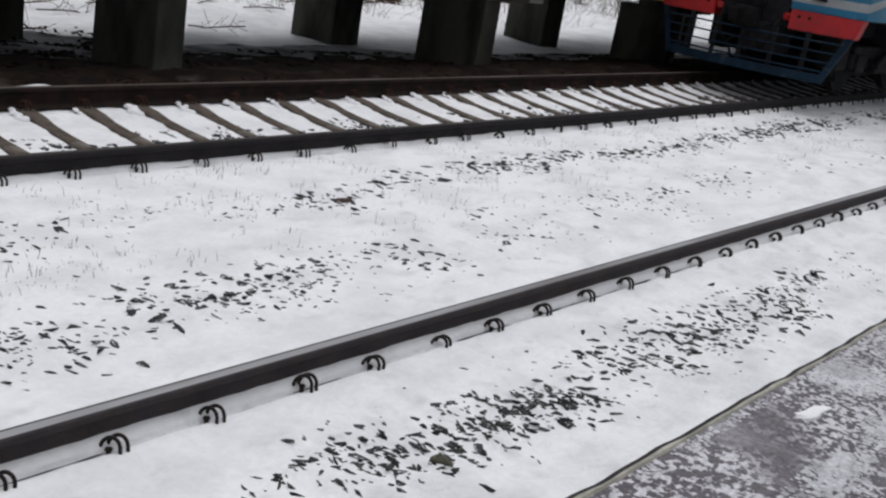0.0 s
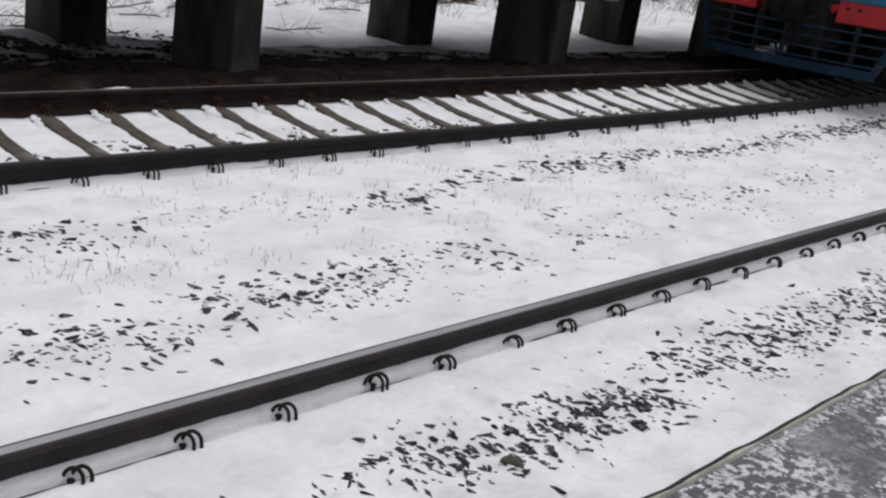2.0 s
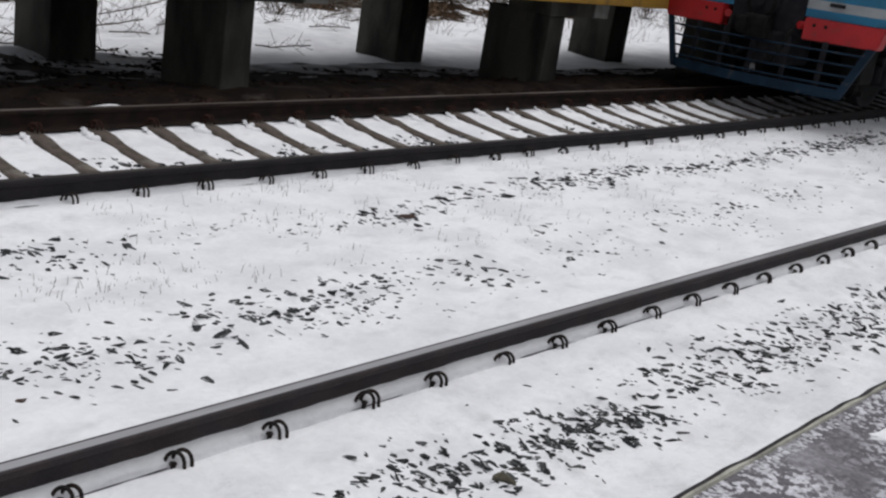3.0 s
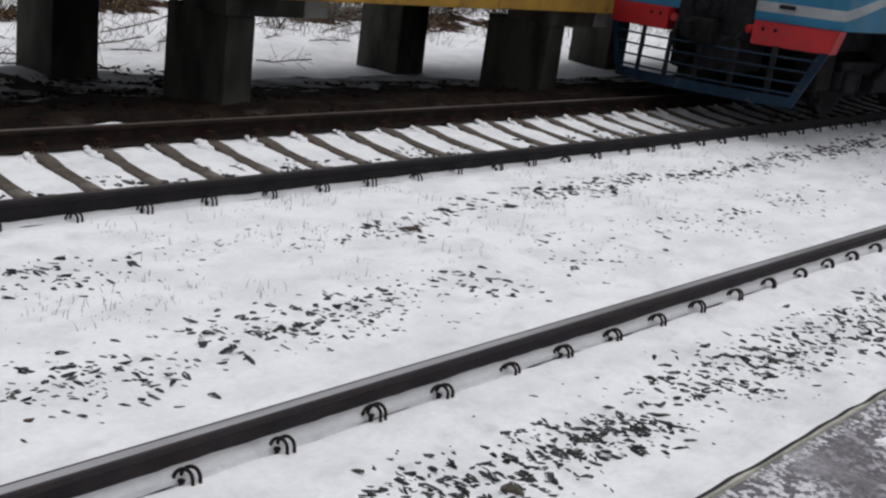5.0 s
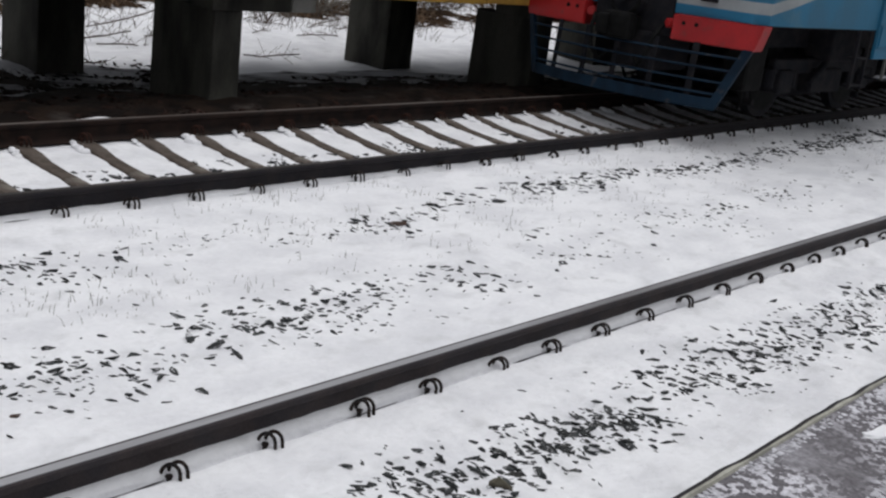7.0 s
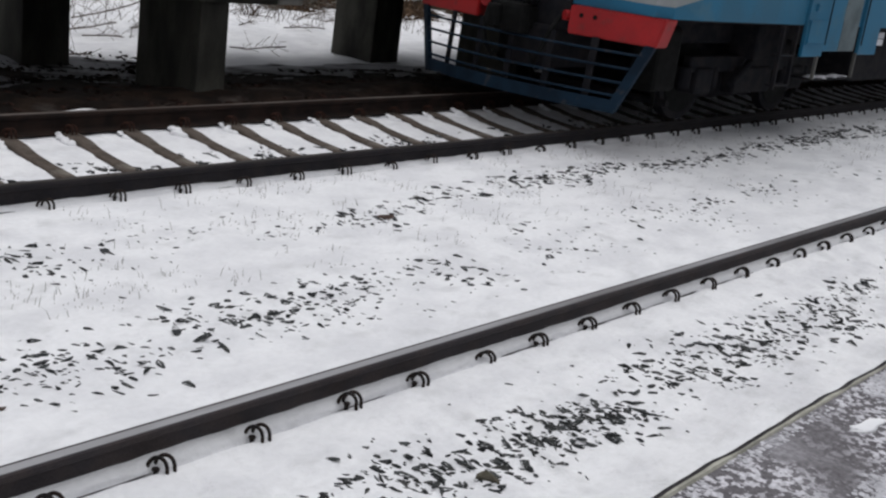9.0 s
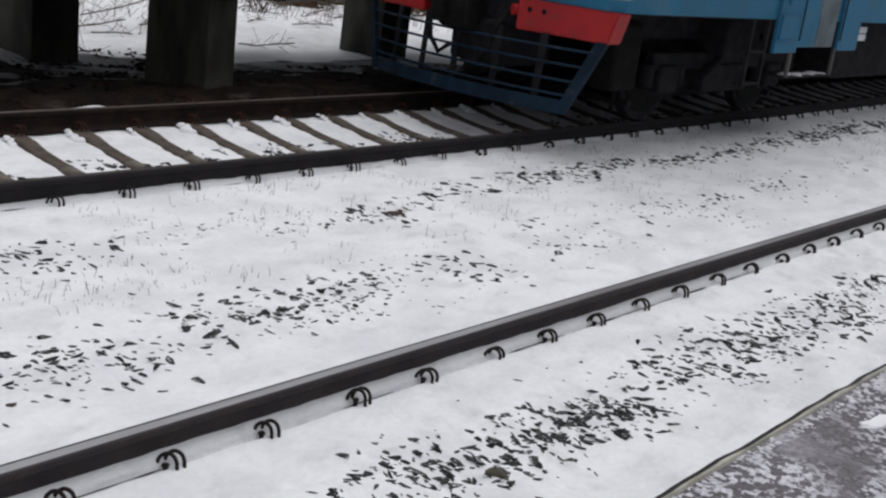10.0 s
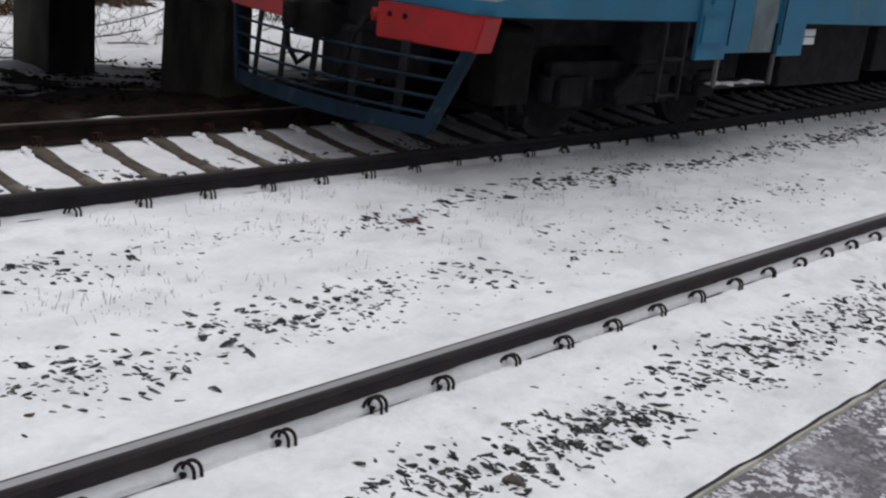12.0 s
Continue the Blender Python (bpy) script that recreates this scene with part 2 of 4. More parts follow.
# ---- ground: one sheet of snow that reaches the horizon ----
def lattice(x, y, scale, seed):
    """Smooth noise from 0 to 1 over arrays of places."""
    rng = np.random.RandomState(seed)
    table = rng.rand(256, 256)
    u, v = np.asarray(x) / scale + 1000.0, np.asarray(y) / scale + 1000.0
    i, j = np.floor(u).astype(int), np.floor(v).astype(int)
    a, b = u - i, v - j
    a, b = a * a * (3 - 2 * a), b * b * (3 - 2 * b)
    g = lambda p, q: table[p % 256, q % 256]
    return (g(i, j) * (1 - a) + g(i + 1, j) * a) * (1 - b) + (g(i, j + 1) * (1 - a) + g(i + 1, j + 1) * a) * b


def smooth(v, a, b):
    t = np.clip((v - a) / (b - a), 0, 1)
    return t * t * (3 - 2 * t)


def ground_z(x, y):
    x, y = np.asarray(x, float), np.asarray(y, float)
    z = 0.02 + 0.034 * (lattice(x, y, 0.45, 1) - 0.5) + 0.022 * (lattice(x, y, 0.13, 2) - 0.5) * (1 - 0.5 * smooth(y, 3.3, 3.6)) + 0.03 * (lattice(x, y, 1.6, 3) - 0.5)
    band = np.maximum(np.exp(-((y - 2.45) / 0.38) ** 2), 0.7 * np.exp(-((y - 4.2) / 0.4) ** 2))
    band = np.maximum(band, 0.7 * np.exp(-((y - 5.5) / 0.3) ** 2)) * (0.4 + 0.9 * lattice(x, y, 0.5, 17))
    z = z + band * (0.030 * (lattice(x, y * 0.5, 0.055, 21) - 0.5) + 0.022 * (lattice(x, y, 0.075, 18) - 0.5) + 0.014 * (lattice(x, y, 0.17, 19) - 0.5))
    # trodden snow beside the near platform: low ledges and dents
    ledge = np.abs(lattice(x, y * 0.8, 0.33, 22) - 0.5) * 2
    z = z + (1 - smooth(y, 2.85, 3.1)) * (0.018 * smooth(ledge, 0.0, 0.6) - 0.01 + 0.016 * (lattice(x, y, 0.08, 23) - 0.5))
    for r, h in ((RAIL_0, 0.066), (RAIL_1, 0.060), (RAIL_2, 0.042)):
        d = np.abs(y - r)
        foot = h - 0.34 * h * smooth(d, 0.01, 0.066) - 0.012 * smooth(d, 0.066, 0.09) + 0.009 * (lattice(x, y, 0.5, 4) - 0.5) + 0.007 * (lattice(x, y, 0.09, 20) - 0.5)
        foot = foot - 0.045 * np.exp(-((d - 0.084) / 0.014) ** 2) * np.clip(1.3 * lattice(x, y, 0.22, 9) + 0.15, 0, 1) * (1 if r == RAIL_1 else 0.3)
        z = z * smooth(d, 0.10, 0.28) + foot * (1 - smooth(d, 0.10, 0.28))
    inside = smooth(y, RAIL_2 + 0.05, RAIL_2 + 0.16) * (1 - smooth(y, 8.3, 8.7))
    z = z * (1 - inside) + inside * (-0.022 + 0.055 * smooth(y, RAIL_2 + 0.5, RAIL_3) + 0.018 * (lattice(x, y, 0.25, 5) - 0.5) + 0.016 * (lattice(x, y, 0.07, 10) - 0.5))
    slope = -0.30 * smooth(y, 9.0, 12.5)
    field = smooth(y, 11.0, 16.0) * (0.30 * (lattice(x, y, 2.6, 6) - 0.5) + 0.12 * (lattice(x, y, 0.7, 7) - 0.5))
    far = smooth(y, 30, 120) * 3.0 * (lattice(x, y, 40.0, 8) - 0.5)
    return z + slope + field + far


def spaced(fine0, fine1, step, lo, hi, grow=1.12):
    mid = list(np.arange(fine0, fine1, step))
    up, s = [], step
    while (up[-1] if up else mid[-1]) < hi:
        s *= grow
        up.append((up[-1] if up else mid[-1]) + s)
    down, s = [], step
    while (down[-1] if down else mid[0]) > lo:
        s *= grow
        down.append((down[-1] if down else mid[0]) - s)
    return np.array(down[::-1] + mid + up)


def grid_faces(nx, ny):
    i, j = np.meshgrid(np.arange(nx - 1), np.arange(ny - 1), indexing="ij")
    a = (i * ny + j).ravel()
    return np.stack([a, a + ny, a + ny + 1, a + 1], 1)


gx, gy = spaced(0.9, 9.0, 0.024, -1500, 2500, 1.03), spaced(1.5, 8.6, 0.02, -1500, 2500, 1.04)
gy = np.sort(np.concatenate([gy, np.arange(RAIL_1 - 0.13, RAIL_1 - 0.04, 0.0072), np.arange(1.95, 2.95, 0.0203)]))
GX, GY = np.meshgrid(gx, gy, indexing="ij")
ground = sheet("ground", np.stack([GX, GY, ground_z(GX, GY)], -1).reshape(-1, 3).tolist(), grid_faces(len(gx), len(gy)).tolist(), SNOW)
tagged(ground, "snow-covered ground between the tracks and beyond them", "ground", kind="structure")

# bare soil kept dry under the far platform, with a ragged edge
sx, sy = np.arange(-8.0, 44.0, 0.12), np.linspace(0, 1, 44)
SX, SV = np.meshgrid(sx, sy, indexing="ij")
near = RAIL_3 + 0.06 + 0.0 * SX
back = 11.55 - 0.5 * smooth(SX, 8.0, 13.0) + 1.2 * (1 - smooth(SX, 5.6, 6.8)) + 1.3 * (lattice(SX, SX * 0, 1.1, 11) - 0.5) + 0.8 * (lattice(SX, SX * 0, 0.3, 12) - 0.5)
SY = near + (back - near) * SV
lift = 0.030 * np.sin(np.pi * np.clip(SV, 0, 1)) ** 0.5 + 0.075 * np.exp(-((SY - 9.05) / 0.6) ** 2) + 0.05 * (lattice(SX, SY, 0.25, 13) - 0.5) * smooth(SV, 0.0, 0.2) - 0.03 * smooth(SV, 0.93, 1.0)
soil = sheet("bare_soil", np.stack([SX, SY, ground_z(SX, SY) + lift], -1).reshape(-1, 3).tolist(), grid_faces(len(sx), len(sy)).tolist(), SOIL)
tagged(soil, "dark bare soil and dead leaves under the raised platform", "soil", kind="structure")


# thin dirty snow blown under the platform to its back edge, shade coloured in
sv = np.linspace(0, 1, 40)
TX, TV = np.meshgrid(sx, sv, indexing="ij")
TY = 10.2 + TV * (3.0 - 0.9 * smooth(TX, 7.0, 9.0) - 0.9 * smooth(TX, 11.0, 13.5) + 0.16 * (lattice(TX, TX * 0, 0.9, 91) - 0.5) + 0.14 * (lattice(TX, TX * 0, 0.22, 92) - 0.5))
rise = 0.022 + 0.02 * (lattice(TX, TY, 0.3, 93) - 0.5) - 0.05 * smooth(TV, 0.95, 1.0) - 0.05 * (1 - smooth(TV, 0.0, 0.1))
thin = sheet("thin_snow", np.stack([TX, TY, ground_z(TX, TY) + rise], -1).reshape(-1, 3).tolist(), grid_faces(len(sx), len(sv)).tolist(), SHADED_SNOW)
tagged(thin, "thin dirty snow on the soil, the raised platform's shade put into its grey", "snow", kind="structure")


# ---- rails, clips and sleepers ----
HEAD, WEB, FOOT, HIGH = 0.0375, 0.009, 0.075, 0.18


def rail_outline(y, z):
    half = [(FOOT, 0.0), (FOOT, 0.011), (0.02, 0.03), (WEB, 0.045), (WEB, 0.125), (0.03, 0.138), (HEAD, 0.146), (HEAD, 0.170), (0.031, 0.177)]
    return [(y + a, z + b) for a, b in half] + [(y - a, z + b) for a, b in half[::-1]]


def hoop(full):
    """A spring clip: two bent bars over the rail foot and the bolt between them."""
    bm = bmesh.new()
    for dx in (-0.022, 0.020):
        pts = [(dx - 0.030, -0.058, 0.026)]
        for k in range(11):
            a = math.pi * k / 10
            pts.append((dx - 0.026 * math.cos(a) + 0.008 * math.sin(a), -0.102 + 0.040 * math.cos(a), 0.030 + 0.054 * math.sin(a)))
        pts += [(dx + 0.026, -0.146, 0.004)]
        tube(bm, pts, 0.0095, 7)
    if full:
        rod(bm, (-0.034, -0.108, 0.0), (-0.034, -0.108, 0.042), 0.013, 7)
        rod(bm, (-0.034, -0.108, 0.030), (-0.034, -0.108, 0.040), 0.019, 6)
    return bm


CLIP_MESHES = {}


def rail(name, y, z, label, first, step, count, side, skin, seed, crown):
    ob = part(name, prism(bmesh.new(), rail_outline(y, z), -60.0, 260.0), skin)
    tagged(ob, label, "rail")
    bm = bmesh.new()
    box(bm, -60.0, 260.0, y - 0.030, y + 0.014, z + 0.174, z + HIGH + 0.001, 0.0015)
    part("running_surface", bm, crown, ob, "worn top of the rail head")
    rng = random.Random(seed)
    for k in range(count):
        x = first + step * k + rng.uniform(-0.015, 0.015)
        steel = RUST if skin == RAIL_BROWN else CLIP
        if steel.name not in CLIP_MESHES:
            CLIP_MESHES[steel.name] = []
            for full in (True, False):
                me = bpy.data.meshes.new("clip")
                shape = hoop(full)
                bmesh.ops.scale(shape, vec=(0.84, 0.92, 0.92), verts=shape.verts)
                shape.to_mesh(me)
                shape.free()
                me.materials.append(steel)
                CLIP_MESHES[steel.name].append(me)
        c = new("clip", CLIP_MESHES[steel.name][0 if rng.random() < 0.62 else 1])
        c.parent = ob
        c.matrix_basis = pose(x, y, z + 0.012 + rng.uniform(-0.012, 0.006), rng.uniform(-6, 6), rng.uniform(-5, 5), rng.uniform(-9, 9) + (180 if side > 0 else 0))
    return ob


rail("rail", RAIL_1, 0.0, "dark steel rail half sunk in snow", FIRST_1 - 4 * STEP_1, STEP_1, 64, -1, RAIL_NEAR, 1, RAIL_TOP)
rail("rail", RAIL_0, 0.0, "dark steel rail beside the platform", FIRST_1 - 4 * STEP_1, STEP_1, 1, 1, RAIL_SIDE, 2, RAIL_TOP)
rail("rail", RAIL_2, 0.0, "dark steel rail before the snowy sleepers", FIRST_2 - 5 * STEP_2, STEP_2, 60, -1, RAIL_SIDE, 3, RAIL_DULL)
rail("rail", RAIL_3, LIFT_3, "rusty brown rail beside the raised platform", FIRST_2 - 5 * STEP_2, STEP_2, 60, -1, RAIL_BROWN, 4, RAIL_RUST_TOP)


def sleeper_mesh():
    """A concrete sleeper, lower in the middle, narrower on top."""
    bm = bmesh.new()
    spans = [(-1.35, -0.08), (-1.0, -0.07), (-0.84, -0.03), (-0.70, -0.002), (-0.35, 0.002), (0.1, 0.010), (0.35, 0.026), (0.52, 0.050), (0.70, 0.062), (1.0, 0.062), (1.35, 0.02)]
    rings = []
    for y, z in spans:
        w = 0.078 if abs(y) > 0.5 else 0.066
        rings.append([bm.verts.new(p) for p in ((-w - 0.03, y, -0.2), (-w, y, z - 0.012), (-w + 0.012, y, z), (w - 0.012, y, z), (w, y, z - 0.012), (w + 0.03, y, -0.2))])
    for a, b in zip(rings, rings[1:]):
        for k in range(6):
            bm.faces.new((a[k], a[(k + 1) % 6], b[(k + 1) % 6], b[k]))
    bm.faces.new(rings[0])
    bm.faces.new(rings[-1][::-1])
    bmesh.ops.recalc_face_normals(bm, faces=bm.faces)
    return bm


first_sleeper = part("sleeper", sleeper_mesh(), SLEEPER)
tagged(first_sleeper, "brown weathered concrete sleeper with snow on both sides", "sleeper", "sleepers of the far track")
for k in range(60):
    m = pose(FIRST_2 + STEP_2 * (k - 5) + 0.004 * math.sin(k * 5.1), AXIS_2, 0.002, 0, 0, 0.8 * math.sin(k * 2.3))
    if k:
        copy_thing(first_sleeper, m)
    else:
        first_sleeper.matrix_basis = m


def lumps(name, spots, material_, seed, flat=0.6, sides=7):
    """Many small rounded lumps joined into one mesh: (x, y, z, radius)."""
    rng = np.random.RandomState(seed)
    verts, faces = [], []
    for x, y, z, r in spots:
        b = len(verts)
        turn = rng.rand() * 6.28
        for ring, (h, q) in enumerate(((0.0, 1.0), (0.55, 0.85), (0.9, 0.45))):
            for k in range(sides):
                a = turn + 6.283 * k / sides
                w = r * q * rng.uniform(0.8, 1.15)
                verts.append((x + w * math.cos(a), y + w * math.sin(a), z + h * r * flat * rng.uniform(0.85, 1.1)))
        verts.append((x, y, z + r * flat))
        for ring in range(2):
            for k in range(sides):
                faces.append((b + ring * sides + k, b + ring * sides + (k + 1) % sides, b + (ring + 1) * sides + (k + 1) % sides, b + (ring + 1) * sides + k))
        for k in range(sides):
            faces.append((b + 2 * sides + k, b + 2 * sides + (k + 1) % sides, b + 3 * sides))
    return sheet(name, verts, faces, material_)


# snow caught on the clips of the brown rail, and drifts between the sleepers
rng = np.random.RandomState(5)
caps = []
for k in range(60):
    x = FIRST_2 + STEP_2 * (k - 5)
    big = rng.uniform(0.55, 1.1)
    for q in range(6):
        f = q / 5
        caps.append((x - 0.115 + rng.normal(0, 0.014), RAIL_3 - 0.27 + 0.15 * f, 0.012 + 0.038 * f, (0.062 - 0.020 * f) * big * rng.uniform(0.75, 1.1)))
    if rng.rand() < 0.6:
        caps.append((x - 0.13 + rng.normal(0, 0.01), RAIL_3 - 0.105, 0.066, 0.032 * big))
tagged(lumps("snow_lumps", caps, SNOW_CLEAN, 6, 0.7, 9), "small snow lumps caught on the clips of the brown rail", "snow", kind="stuff")


# ---- ballast stones showing through the snow ----
def stones(name, spots, material_, seed, turn=1.9):
    """Angular stones joined into one mesh: (x, y, size)."""
    rng = np.random.RandomState(seed)
    bm = bmesh.new()
    bmesh.ops.create_icosphere(bm, subdivisions=1, radius=1.0)
    base = np.array([v.co[:] for v in bm.verts])
    tri = np.array([[v.index for v in f.verts] for f in bm.faces])
    bm.free()
    verts, faces = [], []
    xs, ys = np.array([s[0] for s in spots]), np.array([s[1] for s in spots])
    zs = ground_z(xs, ys)
    for (x, y, r), z in zip(spots, zs):
        p = base * (1 + 0.95 * (rng.rand(len(base), 1) - 0.5)) * (r * rng.uniform(1.0, 2.7), r * rng.uniform(0.35, 0.8), r * rng.uniform(0.35, 0.8))
        a = turn + rng.normal(0, 0.45)
        c, s = math.cos(a), math.sin(a)
        q = np.stack([p[:, 0] * c - p[:, 1] * s, p[:, 0] * s + p[:, 1] * c, p[:, 2] + p[:, 0] * rng.uniform(-0.4, 0.4)], 1)
        faces.append(tri + len(verts) * len(base))
        verts.append(q + (x, y, z + r * rng.uniform(-0.22, 0.12)))
    return sheet(name, np.concatenate(verts).tolist(), np.concatenate(faces).tolist(), material_, smooth=False)


def strewn(seed, n, x0, x1, y0, y1, clump, cut, small, large, tilt=0.0):
    rng = np.random.RandomState(seed)
    x = rng.uniform(x0, x1, n)
    v = np.clip(rng.normal(0.5, 0.24, n), 0, 1)
    y = y0 + (y1 - y0) * v + tilt * (x - 4)
    keep = lattice(x, y * 1.6, clump, seed + 1) * 0.6 + lattice(x, y * 1.6, clump * 0.35, seed + 2) * 0.4 > cut
    size = small + (large - small) * rng.rand(n) ** 2.2
    return list(zip(x[keep].tolist(), y[keep].tolist(), size[keep].tolist()))


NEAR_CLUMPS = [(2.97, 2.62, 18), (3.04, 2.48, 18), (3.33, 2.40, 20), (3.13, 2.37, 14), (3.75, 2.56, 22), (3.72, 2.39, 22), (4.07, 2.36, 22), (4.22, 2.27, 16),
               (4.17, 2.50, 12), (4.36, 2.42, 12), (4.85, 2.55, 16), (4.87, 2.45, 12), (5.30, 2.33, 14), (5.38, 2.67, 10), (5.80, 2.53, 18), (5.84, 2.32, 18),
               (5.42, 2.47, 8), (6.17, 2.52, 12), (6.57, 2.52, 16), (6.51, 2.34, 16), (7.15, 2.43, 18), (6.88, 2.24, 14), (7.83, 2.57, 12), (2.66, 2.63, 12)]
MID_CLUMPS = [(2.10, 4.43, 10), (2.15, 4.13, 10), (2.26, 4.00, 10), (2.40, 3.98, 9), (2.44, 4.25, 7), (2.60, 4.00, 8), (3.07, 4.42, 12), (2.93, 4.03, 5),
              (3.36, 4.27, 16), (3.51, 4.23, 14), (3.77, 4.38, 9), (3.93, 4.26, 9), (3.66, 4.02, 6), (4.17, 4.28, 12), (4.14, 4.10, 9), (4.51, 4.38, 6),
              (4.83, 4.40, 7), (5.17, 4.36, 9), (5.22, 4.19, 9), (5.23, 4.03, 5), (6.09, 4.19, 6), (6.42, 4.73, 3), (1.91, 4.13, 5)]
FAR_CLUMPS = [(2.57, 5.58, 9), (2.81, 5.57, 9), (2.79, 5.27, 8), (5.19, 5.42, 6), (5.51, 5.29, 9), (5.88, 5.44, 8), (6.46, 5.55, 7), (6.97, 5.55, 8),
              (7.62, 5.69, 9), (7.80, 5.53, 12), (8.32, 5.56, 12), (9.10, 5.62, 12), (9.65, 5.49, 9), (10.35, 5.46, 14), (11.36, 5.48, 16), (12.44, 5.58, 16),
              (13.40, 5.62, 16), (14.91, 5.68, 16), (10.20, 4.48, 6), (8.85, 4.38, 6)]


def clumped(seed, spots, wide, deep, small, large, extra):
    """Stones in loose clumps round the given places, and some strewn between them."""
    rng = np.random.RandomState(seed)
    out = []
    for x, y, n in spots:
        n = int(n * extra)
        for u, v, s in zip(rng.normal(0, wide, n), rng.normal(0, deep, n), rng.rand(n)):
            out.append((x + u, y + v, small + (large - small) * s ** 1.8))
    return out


rock_rng = np.random.RandomState(77)
ROCKS = []
for k in range(8):
    bm = bmesh.new()
    bmesh.ops.create_icosphere(bm, subdivisions=1, radius=1.0)
    for v in bm.verts:
        v.co *= 1 + 0.9 * (rock_rng.rand() - 0.5)
    me = bpy.data.meshes.new("stone")
    bm.to_mesh(me)
    bm.free()
    me.materials.append(STONE_PIECE)
    ROCKS.append(me)


def pick_out(spots, x0, x1, count, way=1.9):
    """The largest stones of a stretch become pieces of their own on the ground; the rest is returned."""
    inside = sorted((s for s in spots if x0 < s[0] < x1), key=lambda s: -s[2])[:count]
    chosen = set(inside)
    levels = ground_z([s[0] for s in inside], [s[1] for s in inside]).tolist()
    for k, ((x, y, r), z) in enumerate(zip(inside, levels)):
        ob = new("stone", ROCKS[k % 8])
        ob.parent = ground
        turn = Euler((rock_rng.uniform(-0.4, 0.4), rock_rng.uniform(-0.4, 0.4), way + rock_rng.normal(0, 0.5)))
        ob.matrix_basis = Matrix.LocRotScale((x, y, z + r * rock_rng.uniform(-0.15, 0.15)), turn, (r * rock_rng.uniform(1.1, 2.5), r * rock_rng.uniform(0.4, 0.8), r * rock_rng.uniform(0.35, 0.75)))
    return [s for s in spots if s not in chosen]


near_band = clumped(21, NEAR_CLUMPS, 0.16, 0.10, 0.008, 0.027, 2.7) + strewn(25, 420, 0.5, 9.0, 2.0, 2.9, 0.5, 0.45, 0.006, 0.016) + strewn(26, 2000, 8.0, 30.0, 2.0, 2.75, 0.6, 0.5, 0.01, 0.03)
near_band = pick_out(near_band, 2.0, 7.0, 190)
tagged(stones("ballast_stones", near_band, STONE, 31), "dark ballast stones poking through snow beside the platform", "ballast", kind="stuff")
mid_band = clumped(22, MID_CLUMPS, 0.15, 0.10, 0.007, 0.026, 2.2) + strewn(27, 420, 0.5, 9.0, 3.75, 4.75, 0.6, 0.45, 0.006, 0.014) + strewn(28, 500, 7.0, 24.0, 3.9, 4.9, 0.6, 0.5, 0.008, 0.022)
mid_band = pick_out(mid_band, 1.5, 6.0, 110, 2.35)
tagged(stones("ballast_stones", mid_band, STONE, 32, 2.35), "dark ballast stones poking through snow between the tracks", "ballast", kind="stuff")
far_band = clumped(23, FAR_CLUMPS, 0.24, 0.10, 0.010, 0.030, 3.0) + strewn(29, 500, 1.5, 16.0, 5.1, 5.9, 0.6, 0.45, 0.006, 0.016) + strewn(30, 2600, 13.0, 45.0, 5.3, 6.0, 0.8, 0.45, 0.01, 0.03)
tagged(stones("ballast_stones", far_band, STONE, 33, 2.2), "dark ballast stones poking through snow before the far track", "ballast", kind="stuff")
between = strewn(24, 6500, 0.0, 26.0, 6.62, 7.40, 0.28, 0.54, 0.009, 0.032) + strewn(35, 5200, 0.0, 26.0, 6.62, 7.06, 0.22, 0.42, 0.012, 0.042)
tagged(stones("ballast_stones", between, STONE, 34), "dark ballast stones between snowy sleepers", "ballast", kind="stuff")


def lone_stone(x, y, size, mat, label, seed):
    ob = stones("stone", [(x, y, size)], mat, seed)
    centre = Vector((x, y, float(ground_z(x, y))))
    ob.data.transform(Matrix.Translation(-centre))
    ob.location = centre
    return tagged(ob, label, "stone")


lone_stone(5.50, 5.34, 0.048, RED_STONE, "flat reddish stone half covered by snow", 61)
lone_stone(2.95, 4.20, 0.030, STONE, "dark ballast stone lying on the snow", 62)
lone_stone(3.00, 4.09, 0.034, STONE, "dark ballast stone lying on the snow", 63)
lone_stone(3.08, 3.98, 0.042, STONE, "flat dark ballast stone lying on the snow", 64)
lone_stone(1.87, 3.92, 0.030, RED_STONE, "small brown stone lying on the snow", 65)
lone_stone(3.21, 2.32, 0.050, OLIVE_STONE, "olive grey stone among dark ballast", 66)


